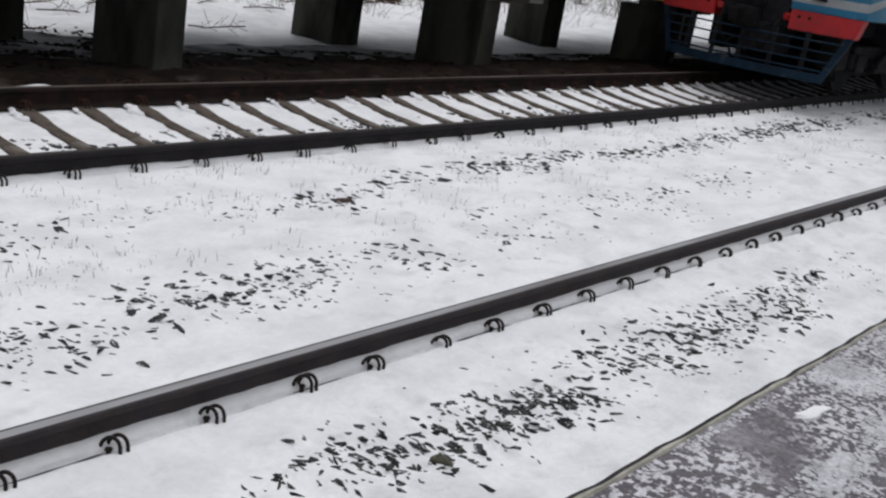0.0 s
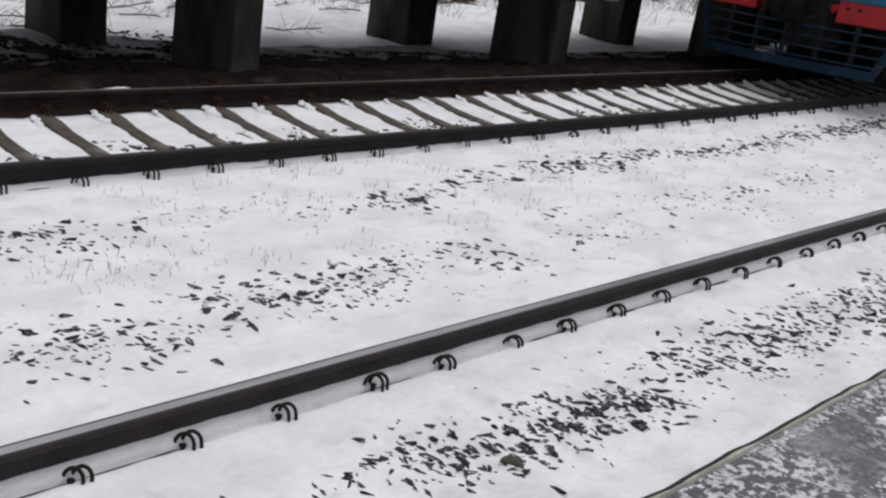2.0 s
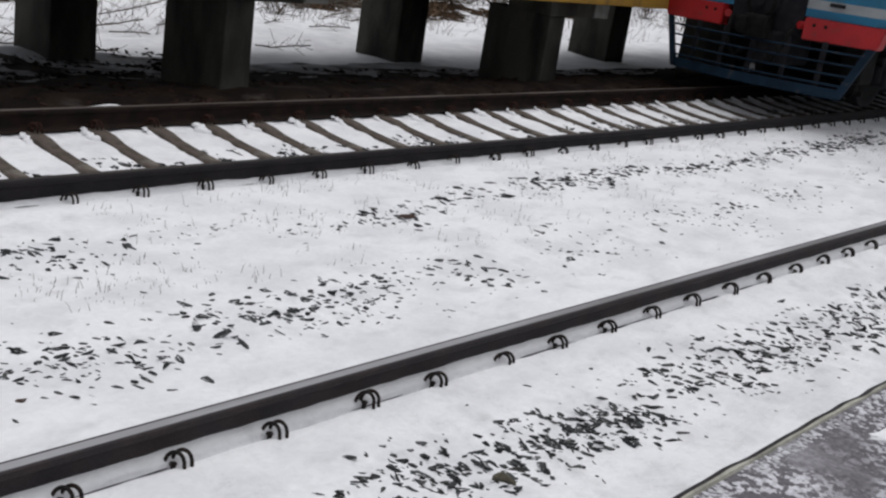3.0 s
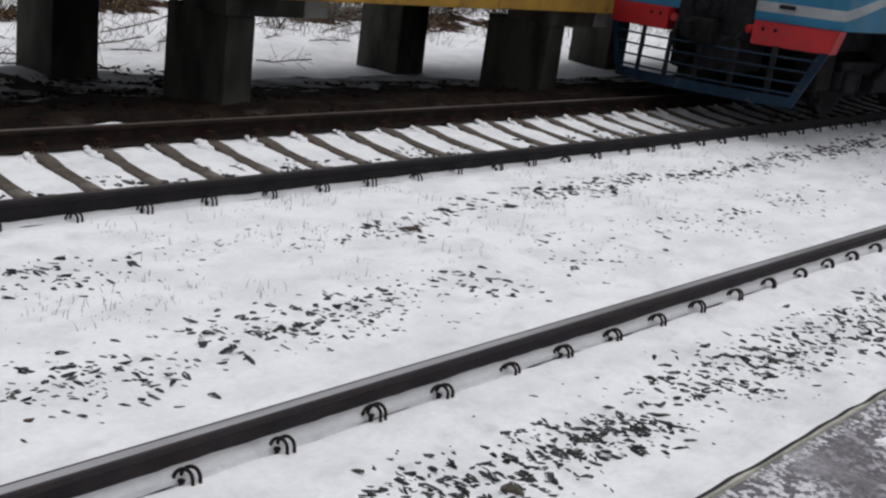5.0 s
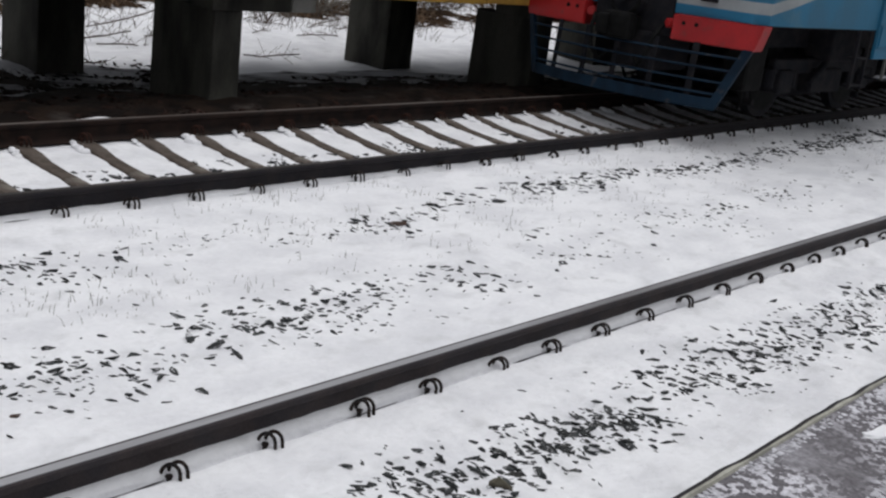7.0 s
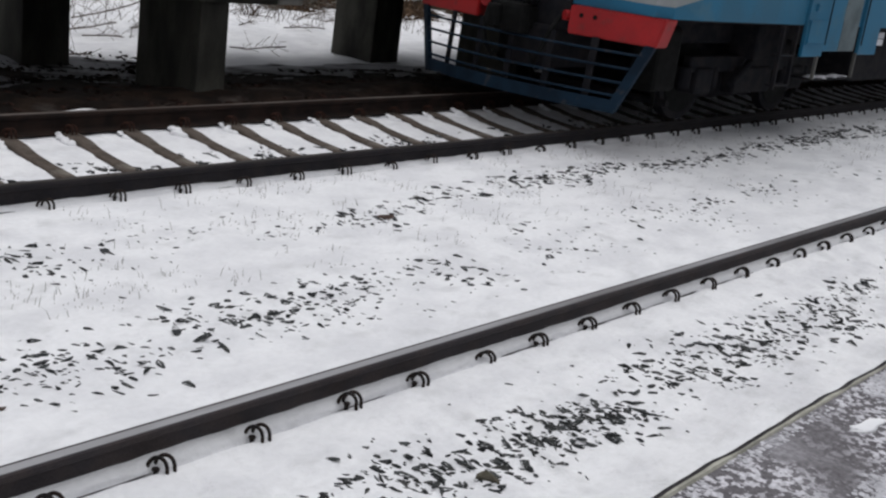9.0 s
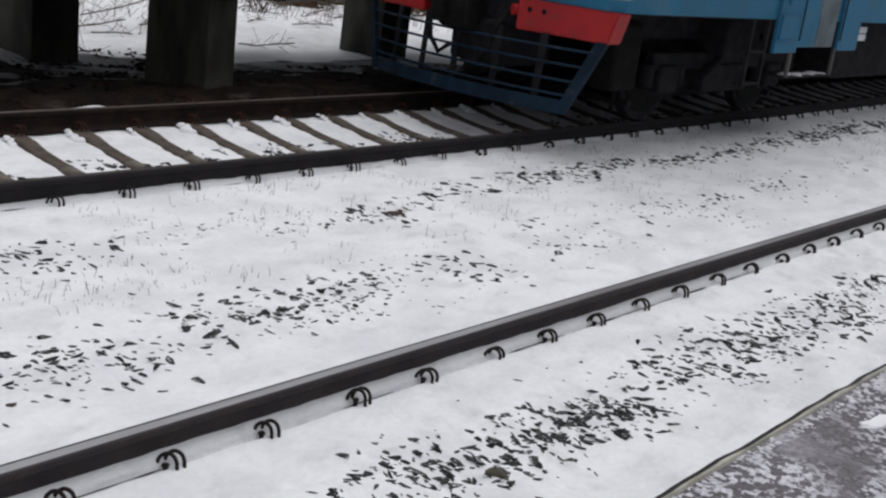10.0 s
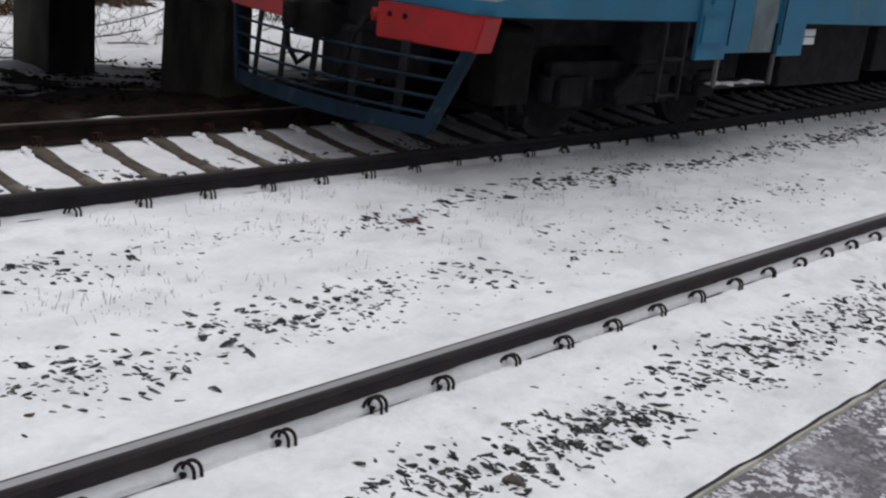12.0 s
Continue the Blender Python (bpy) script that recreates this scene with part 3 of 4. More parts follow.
def dry_grass():
    rng = np.random.RandomState(9)
    verts, faces = [], []
    tufts = [(4.31, 5.0), (4.56, 4.88), (2.53, 5.02), (2.86, 4.94), (3.38, 5.5), (4.29, 5.62), (8.59, 4.96), (3.2, 5.2), (4.8, 5.55), (7.2, 5.6), (7.7, 5.7), (9.2, 5.7)]
    spots = [(x + rng.normal(0, 0.07), y + rng.normal(0, 0.05)) for x, y in tufts for _ in range(7)]
    gx_, gy_ = rng.uniform(1.5, 16.0, 4200), rng.uniform(4.6, 6.3, 4200)
    keep = lattice(gx_, gy_, 0.45, 37) * 0.55 + lattice(gx_, gy_, 0.10, 38) * 0.45 > 0.575
    spots += list(zip(gx_[keep].tolist(), gy_[keep].tolist()))
    levels = ground_z([s[0] for s in spots], [s[1] for s in spots]).tolist()
    for (x, y), z in zip(spots, levels):
        h, r = 0.012 + 0.075 * rng.rand() ** 4, 0.0021
        dx, dy = rng.normal(0, 0.35 * h), rng.normal(0, 0.35 * h)
        b = len(verts)
        for k in range(3):
            a = 2.094 * k
            verts.append((x + r * math.cos(a), y + r * math.sin(a), z - 0.01))
        for k in range(3):
            a = 2.094 * k
            verts.append((x + 0.4 * dx + r * 0.7 * math.cos(a), y + 0.4 * dy + r * 0.7 * math.sin(a), z + 0.6 * h))
        verts.append((x + dx, y + dy, z + h))
        faces += [(b + k, b + (k + 1) % 3, b + 3 + (k + 1) % 3, b + 3 + k) for k in range(3)] + [(b + 3 + k, b + 3 + (k + 1) % 3, b + 6) for k in range(3)]
    return tagged(sheet("dry_grass", verts, faces, GRASS, smooth=False), "thin dry grass stems standing in the snow", "grass", kind="stuff")


dry_grass()


# ---- near platform ----
def near_platform():
    top = new("platform")
    tagged(top, "asphalt platform edge with frost and a worn pale line", "platform", kind="structure")
    nx, ny = np.arange(-30.0, 60.0, 0.25), np.linspace(-6.0, EDGE_NEAR - 0.0140, 40)
    X, Y = np.meshgrid(nx, ny, indexing="ij")
    Z = TOP_NEAR + 0.006 * (lattice(X, Y, 0.5, 41) - 0.5)
    asphalt = sheet("asphalt", np.stack([X, Y, Z], -1).reshape(-1, 3).tolist(), grid_faces(len(nx), len(ny)).tolist(), ASPHALT, top)
    tagged(asphalt, "grey asphalt dusted with frost")
    rng = np.random.RandomState(8)
    xs = np.arange(-20.0, 40.0, 0.03)
    out = EDGE_NEAR + 0.006 * (lattice(xs, xs * 0, 0.25, 42) - 0.5) + 0.008 * (lattice(xs, xs * 0, 0.07, 43) - 0.5)
    verts, faces = [], []
    for x, o in zip(xs.tolist(), out.tolist()):
        b = len(verts)
        verts += [(x, EDGE_NEAR - 0.032, TOP_NEAR - 0.3), (x, EDGE_NEAR - 0.020, TOP_NEAR - 0.006), (x, EDGE_NEAR - 0.0135, TOP_NEAR + 0.004), (x, o - 0.010, TOP_NEAR + 0.004),
                  (x, o - 0.008, TOP_NEAR - 0.004), (x, o - 0.008, TOP_NEAR - 0.3)]
        if b:
            faces += [(b - 6 + k, b + k, b + k + 1, b - 5 + k) for k in range(5)]
    sheet("edge_strip", verts, faces, KERB, top, smooth=False)
    nosing, faces = [], []
    for x, o in zip(xs.tolist(), out.tolist()):
        b = len(nosing)
        nosing += [(x, o - 0.007, TOP_NEAR - 0.2), (x, o - 0.007, TOP_NEAR - 0.001), (x, o + 0.004, TOP_NEAR - 0.004), (x, o + 0.005, TOP_NEAR - 0.2)]
        if b:
            faces += [(b - 4 + k, b + k, b + k + 1, b - 3 + k) for k in range(3)]
    tagged(sheet("nosing", nosing, faces, RAIL_SIDE, top, smooth=False), "dark chipped steel edge")
    part("slab", boxed(-30, 60, -6.0, EDGE_NEAR - 0.036, 1.20, TOP_NEAR - 0.008), CAP, top)
    part("wall", boxed(-30, 60, EDGE_NEAR - 0.9, EDGE_NEAR - 0.3, -0.4, 1.198), CAP, top)
    return top


near_platform()

# thin snow blown into soft drifts on the asphalt: place, spread along and across, number of flakes
rng = np.random.RandomState(44)
flakes = []
for x, y, u, v, n in ((2.33, 0.60, 0.06, 0.030, 900), (2.30, 0.65, 0.06, 0.014, 350), (2.36, 0.54, 0.06, 0.016, 350), (2.13, 0.44, 0.07, 0.026, 1100), (1.82, 0.445, 0.06, 0.020, 800),
                      (2.75, 0.605, 0.12, 0.022, 900), (1.72, 0.664, 0.12, 0.008, 110), (2.05, 0.664, 0.14, 0.008, 60), (2.55, 0.664, 0.15, 0.008, 200), (1.45, 0.40, 0.07, 0.03, 500), (3.2, 0.58, 0.2, 0.04, 900)):
    for p, q, r in zip(rng.normal(0, u, n), rng.normal(0, v, n), rng.rand(n)):
        if y + q < EDGE_NEAR - 0.017:
            flakes.append((x + p, y + q, TOP_NEAR + 0.0005, 0.002 + 0.006 * r ** 2))
tagged(lumps("drifted_snow", flakes, DRIFT, 45, 0.14, 6), "thin soft drifts of snow blown over the asphalt", "snow", kind="stuff")


# ---- far platform on piers ----
def far_platform():
    top = new("raised_platform")
    tagged(top, "raised concrete platform with a faded yellow edge and snow on top", "platform", kind="structure")
    rng = random.Random(4)
    joint = 7.53 - 2.95 * 6
    for k in range(20):
        x0 = joint + 2.95 * k
        bm = boxed(x0 + 0.006, x0 + 2.944, EDGE_FAR + rng.uniform(-0.006, 0.006), EDGE_FAR + 0.32, UNDER_FAR + rng.uniform(-0.006, 0.006), TOP_FAR, 0.012)
        part("edge_beam", bm, YELLOW, top, "faded yellow concrete edge beam")
        part("deck_slab", boxed(x0 + 0.006, x0 + 2.944, EDGE_FAR + 0.322, 13.55, TOP_FAR - 0.14, TOP_FAR - 0.004), CAP, top)
    xs, ys = np.arange(-10.0, 41.0, 0.1), np.linspace(EDGE_FAR + 0.03, 13.5, 50)
    X, Y = np.meshgrid(xs, ys, indexing="ij")
    rim = smooth(Y, EDGE_FAR + 0.02, EDGE_FAR + 0.18)
    Z = TOP_FAR - 0.006 + rim * (0.03 + 0.03 * (lattice(X, Y, 0.5, 51) - 0.5) + 0.02 * (lattice(X, Y, 0.15, 52) - 0.5)) + 0.02 * (lattice(X, Y, 0.3, 53) - 0.5) + (0.13 + 0.05 * (lattice(X, Y, 0.8, 54) - 0.5)) * smooth(Y, 12.5, 13.4)
    snow = sheet("deck_snow", np.stack([X, Y, Z], -1).reshape(-1, 3).tolist(), grid_faces(len(xs), len(ys)).tolist(), DECK_SNOW)
    tagged(snow, "thin trodden snow lying on the raised platform", "snow", kind="stuff")
    return top


far_platform()


def pier(x, y, deep, left, right, w=0.175):
    """A concrete pier: a blade-like shaft with a cap beam along the platform."""
    ob = new("pier")
    bm = boxed(x - w, x + w, y, y + deep, -0.9, 1.03, 0.02)
    for v in bm.verts:
        if v.co.z < 0:
            v.co.x += 0.02 * (1 if v.co.x > x else -1)
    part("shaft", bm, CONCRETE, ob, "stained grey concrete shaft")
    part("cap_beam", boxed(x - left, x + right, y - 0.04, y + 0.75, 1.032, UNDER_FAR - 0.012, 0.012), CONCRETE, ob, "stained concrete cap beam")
    if right > 0.5:
        # end of the cap beam, coloured paler where the sky lights it
        part("beam_end", boxed(x + right + 0.004, x + right + 0.34, y - 0.05, y + 0.5, 1.036, UNDER_FAR - 0.012, 0.012), SKYLIT_CONCRETE, ob, "concrete beam end, skylight put into its paler colour")
    return tagged(ob, "stained concrete pier carrying the raised platform", "pier", "piers of the raised platform")


for k, x in enumerate(PIERS):
    pier(x, 9.2, 1.15, 0.24, 0.78)
    pier(6.455 + 5.86 * (k - 2), 12.3, 0.97, 0.34, 0.34, 0.30)


# ---- beyond the platform: railing, brushwood, fallen branches, snow strips ----
def platform_railing():
    """A plank fence behind the drift at the back of the platform, snow on each plank."""
    ob = new("railing")
    tagged(ob, "dark plank railing with snow along the back of the platform", "railing")
    for k in range(16):
        x = -6.0 + 2.95 * k
        part("post", boxed(x - 0.05, x + 0.05, 13.46, 13.54, TOP_FAR - 0.005, TOP_FAR + 1.12, 0.006), WOOD, ob)
    for z, high in ((0.10, 0.20), (0.42, 0.16), (0.74, 0.16)):
        for k in range(15):
            x = -6.0 + 2.95 * k
            plank = part("plank", boxed(x + 0.01, x + 2.94, 13.42, 13.456, TOP_FAR + z, TOP_FAR + z + high, 0.005), WOOD, ob)
            part("snow_cap", boxed(x + 0.03, x + 2.90, 13.415, 13.46, TOP_FAR + z + high + 0.001, TOP_FAR + z + high + 0.028, 0.01), SNOW_CLEAN, plank, "snow lying on the plank")
    return ob


platform_railing()


def bush(x, y, size, count, seed, label, mat):
    """Bare brushwood: thin branching stems from one root."""
    rng = np.random.RandomState(seed)
    bm = bmesh.new()
    for _ in range(count):
        a, lean = rng.uniform(0, 6.283), rng.uniform(0.1, 0.9)
        p = Vector((rng.normal(0, 0.12 * size), rng.normal(0, 0.12 * size), -0.05))
        d = Vector((math.cos(a) * lean, math.sin(a) * lean, 1.0)).normalized()
        pts, r = [p], rng.uniform(0.004, 0.010)
        for k in range(5):
            d = (d + Vector(rng.normal(0, 0.22, 3)) + Vector((0, 0, -0.06))).normalized()
            pts.append(pts[-1] + d * size * rng.uniform(0.16, 0.26))
        tube(bm, pts, r, 4)
        for k in (2, 3, 4):
            q = (d + Vector(rng.normal(0, 0.7, 3))).normalized()
            tube(bm, [pts[k], pts[k] + q * size * 0.15, pts[k] + q * size * 0.28 + Vector(rng.normal(0, 0.04, 3))], r * 0.6, 3)
    ob = part("bush", bm, mat)
    ob.location = (x, y, float(ground_z(x, y)))
    return tagged(ob, label, "bush", "brushwood beyond the platform")


rng = np.random.RandomState(12)
for k, (x, y, s, n) in enumerate([(9.9, 19.6, 1.2, 40), (10.6, 18.4, 0.9, 30), (12.9, 16.6, 0.8, 26), (16.0, 18.6, 1.0, 36), (19.7, 18.6, 0.8, 60), (20.9, 17.9, 0.8, 50), (8.3, 18.7, 1.3, 44),
                                  (6.6, 19.5, 1.3, 40), (22.5, 20.5, 1.2, 36), (14.2, 17.6, 0.7, 24), (17.6, 20.4, 1.2, 36), (25.0, 19.5, 1.1, 34), (11.6, 20.8, 1.3, 40), (28.5, 18.5, 1.0, 34), (32.0, 19.0, 1.2, 34)]):
    bush(x, y, s, n, 100 + k, "bare brown brushwood standing in deep snow", TWIG if k % 3 else GRASS)


def branch(x, y, length, turn, seed):
    rng = np.random.RandomState(seed)
    ob = new("branch")
    p, d = Vector((-length / 2, 0, 0.02)), Vector((1, 0, 0))
    pts = [p]
    for k in range(7):
        d = (d + Vector((0, rng.normal(0, 0.25), rng.normal(0, 0.12)))).normalized()
        pts.append(pts[-1] + d * length / 7)
    part("stem", tube(bmesh.new(), pts, 0.011, 5), TWIG, ob)
    for k in range(1, 7):
        for _ in range(3):
            q = Vector((rng.normal(0.3, 0.6), rng.normal(0, 0.8), abs(rng.normal(0.25, 0.3)))).normalized()
            part("twig", tube(bmesh.new(), [pts[k], pts[k] + q * length * 0.10, pts[k] + q * length * 0.2 + Vector(rng.normal(0, 0.10, 3))], 0.0035, 4), TWIG, ob)
    ob.matrix_basis = pose(x, y, float(ground_z(x, y)) + 0.01, 0, 0, turn)
    return tagged(ob, "dark fallen branch lying on the snow", "branch", "fallen branches")


for k, (x, y, ln, tn) in enumerate([(9.3, 15.6, 1.6, 10), (6.2, 13.2, 1.0, -10), (7.2, 13.4, 0.8, 30), (8.6, 16.2, 1.5, 0), (11.9, 15.2, 1.2, 25), (12.6, 14.6, 0.9, -20), (16.5, 15.4, 1.2, 12),
                                    (10.6, 13.6, 0.9, 5), (9.0, 14.7, 1.5, 4), (8.4, 14.9, 1.2, -16), (9.6, 15.0, 1.0, 24), (8.9, 16.8, 1.4, 12), (12.8, 16.6, 1.5, -8), (13.6, 15.8, 1.1, 20), (6.1, 14.2, 1.3, 8), (20.2, 15.2, 1.0, 15), (6.9, 15.6, 1.4, -6), (8.0, 17.6, 1.7, 8), (14.8, 16.4, 1.6, -14), (19.0, 16.9, 1.8, 6)]):
    branch(x, y, ln, tn, 200 + k)


def reeds():
    rng = np.random.RandomState(14)
    verts, faces = [], []
    n = 15000
    x, y = rng.uniform(4, 44, n), 15.0 + 14.0 * rng.rand(n) ** 0.8
    keep = lattice(x, y, 1.3, 15) * 0.6 + lattice(x, y, 0.5, 16) * 0.4 > 0.50
    x, y = x[keep], y[keep]
    for x, y, z in zip(x.tolist(), y.tolist(), ground_z(x, y).tolist()):
        h, r = rng.uniform(0.08, 0.50), rng.uniform(0.003, 0.008)
        dx, dy = rng.normal(0, 0.9 * h), rng.normal(0, 0.9 * h)
        b = len(verts)
        for f, q in ((0.0, 1.0), (0.55, 0.8)):
            for k in range(3):
                a = 2.094 * k
                verts.append((x + f * 0.6 * dx + r * q * math.cos(a), y + f * 0.6 * dy + r * q * math.sin(a), z - 0.02 + f * h))
        verts.append((x + dx, y + dy, z + h * 0.9))
        faces += [(b + k, b + (k + 1) % 3, b + 3 + (k + 1) % 3, b + 3 + k) for k in range(3)] + [(b + 3 + k, b + 3 + (k + 1) % 3, b + 6) for k in range(3)]
    return tagged(sheet("dead_reeds", verts, faces, TWIG, smooth=False), "dead brown stems standing and leaning in deep snow", "reeds", kind="stuff")


reeds()


def tussock(x, y, size, count, seed):
    """A flattened clump of dead brown grass and leaves, blades fanning out from the middle."""
    rng = np.random.RandomState(seed)
    verts, faces = [], []
    turns, outs = rng.uniform(0, 6.283, count), rng.rand(count) ** 0.6
    xs, ys = size * outs * np.cos(turns), 0.6 * size * outs * np.sin(turns)
    middle = float(ground_z(x, y))
    for a, f, px, py, base in zip(turns.tolist(), outs.tolist(), xs.tolist(), ys.tolist(), (ground_z(x + xs, y + ys) - middle).tolist()):
        a += rng.normal(0, 0.7)
        ln, w, h = size * rng.uniform(0.25, 0.7), rng.uniform(0.008, 0.02), size * rng.uniform(0.05, 0.34) * (1.2 - f)
        dx, dy = math.cos(a), math.sin(a)
        b = len(verts)
        for t, k, z in ((0.0, 1.0, 0.0), (0.4, 0.9, 1.0), (0.75, 0.6, 0.9)):
            verts += [(px + dx * ln * t - dy * w * k, py + dy * ln * t + dx * w * k, base + z * h + 0.01), (px + dx * ln * t + dy * w * k, py + dy * ln * t - dx * w * k, base + z * h + 0.01),
                      (px + dx * ln * t, py + dy * ln * t, base + z * h - 0.012)]
        verts.append((px + dx * ln, py + dy * ln, base + 0.35 * h + 0.01))
        for q in (0, 3):
            faces += [(b + q + k, b + q + (k + 1) % 3, b + q + 3 + (k + 1) % 3, b + q + 3 + k) for k in range(3)]
        faces += [(b + 6 + k, b + 6 + (k + 1) % 3, b + 9) for k in range(3)]
    ob = sheet("tussock", verts, faces, DEAD_LEAF, smooth=False)
    ob.location = (x, y, float(ground_z(x, y)))
    return tagged(ob, "flattened tussock of dead brown grass lying on snow", "dead grass", "dead grass tussocks")


for k, (x, y, s) in enumerate([(10.3, 17.9, 0.55), (9.5, 18.6, 0.7), (8.2, 17.6, 0.5), (16.3, 18.8, 0.7), (17.6, 17.2, 0.75), (18.5, 17.6, 0.6), (15.0, 18.0, 0.5), (12.4, 18.9, 0.6),
                               (20.4, 17.4, 0.7), (6.9, 18.2, 0.6), (19.4, 18.6, 0.8), (22.8, 18.4, 0.8), (13.6, 19.4, 0.7), (11.2, 19.4, 0.7), (25.6, 18.2, 0.8), (7.6, 19.6, 0.7), (17.2, 19.6, 0.8)]):
    tussock(x, y, s, 150, 300 + k)
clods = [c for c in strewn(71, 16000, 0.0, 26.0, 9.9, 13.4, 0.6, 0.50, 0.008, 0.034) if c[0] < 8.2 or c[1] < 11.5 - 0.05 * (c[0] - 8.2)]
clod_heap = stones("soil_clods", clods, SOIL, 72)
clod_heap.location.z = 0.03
tagged(clod_heap, "dark clods and dead leaves on thin snow under the platform", "clods", kind="stuff")


LITTER = material("leaf_litter", (0.038, 0.021, 0.017), 0.95, other=(0.018, 0.013, 0.012), scale=8, grain=50, vary=0.25, bump=0.5, island=0.6)
litter = strewn(73, 7000, -1.0, 22.0, 8.25, 9.75, 0.5, 0.36, 0.010, 0.032)
litter = [(x, y, r) for x, y, r in litter if y > RAIL_3 + 0.16]
leaves = stones("leaf_litter", litter, LITTER, 74)
leaves.location.z = 0.075
tagged(leaves, "reddish brown leaf litter on the soil beside the rail", "leaves", kind="stuff")


def snow_strip(x, y, z, length, width, turn, seed, label, high=0.0):
    rng = np.random.RandomState(seed)
    bm = bmesh.new()
    bmesh.ops.create_icosphere(bm, subdivisions=3, radius=1.0)
    for v in bm.verts:
        k = 1 + 0.25 * (noise.noise(v.co * 2.0 + Vector((seed, 0, 0))))
        v.co = Vector((v.co.x * length / 2 * k, v.co.y * width / 2 * k, max(v.co.z, -1.5 if high else -0.2) * (high or min(0.025, width * 0.2)) * k))
    for f in bm.faces:
        f.smooth = True
    ob = part("snow_patch", bm, SNOW_CLEAN)
    ob.matrix_basis = pose(x, y, z, 0, 0, turn)
    return tagged(ob, label, "snow", "lingering snow patches")


snow_strip(4.78, 8.45, 0.125, 0.46, 0.13, 2, 1, "white strip of snow lying on the soil beside the rail", 0.032)
blob = snow_strip(2.04, 0.578, TOP_NEAR + 0.001, 0.125, 0.027, -9, 3, "small white lump of snow on the asphalt")
for v in blob.data.vertices:
    v.co.y = (v.co.y + 0.0035 * math.sin(v.co.x * 70)) * (1.35 - 9.0 * (v.co.x + 0.02) if v.co.x < 0.02 else 0.99 + 6 * (v.co.x - 0.02))
snow_strip(13.2, 8.55, 0.06, 0.9, 0.10, 2, 4, "thin strip of snow lying on the soil beside the rail")
snow_strip(7.9, 8.52, 0.06, 0.16, 0.08, 2, 5, "thin strip of snow lying on the soil beside the rail")
snow_strip(9.1, 8.55, 0.06, 0.14, 0.06, 2, 6, "thin strip of snow lying on the soil beside the rail")


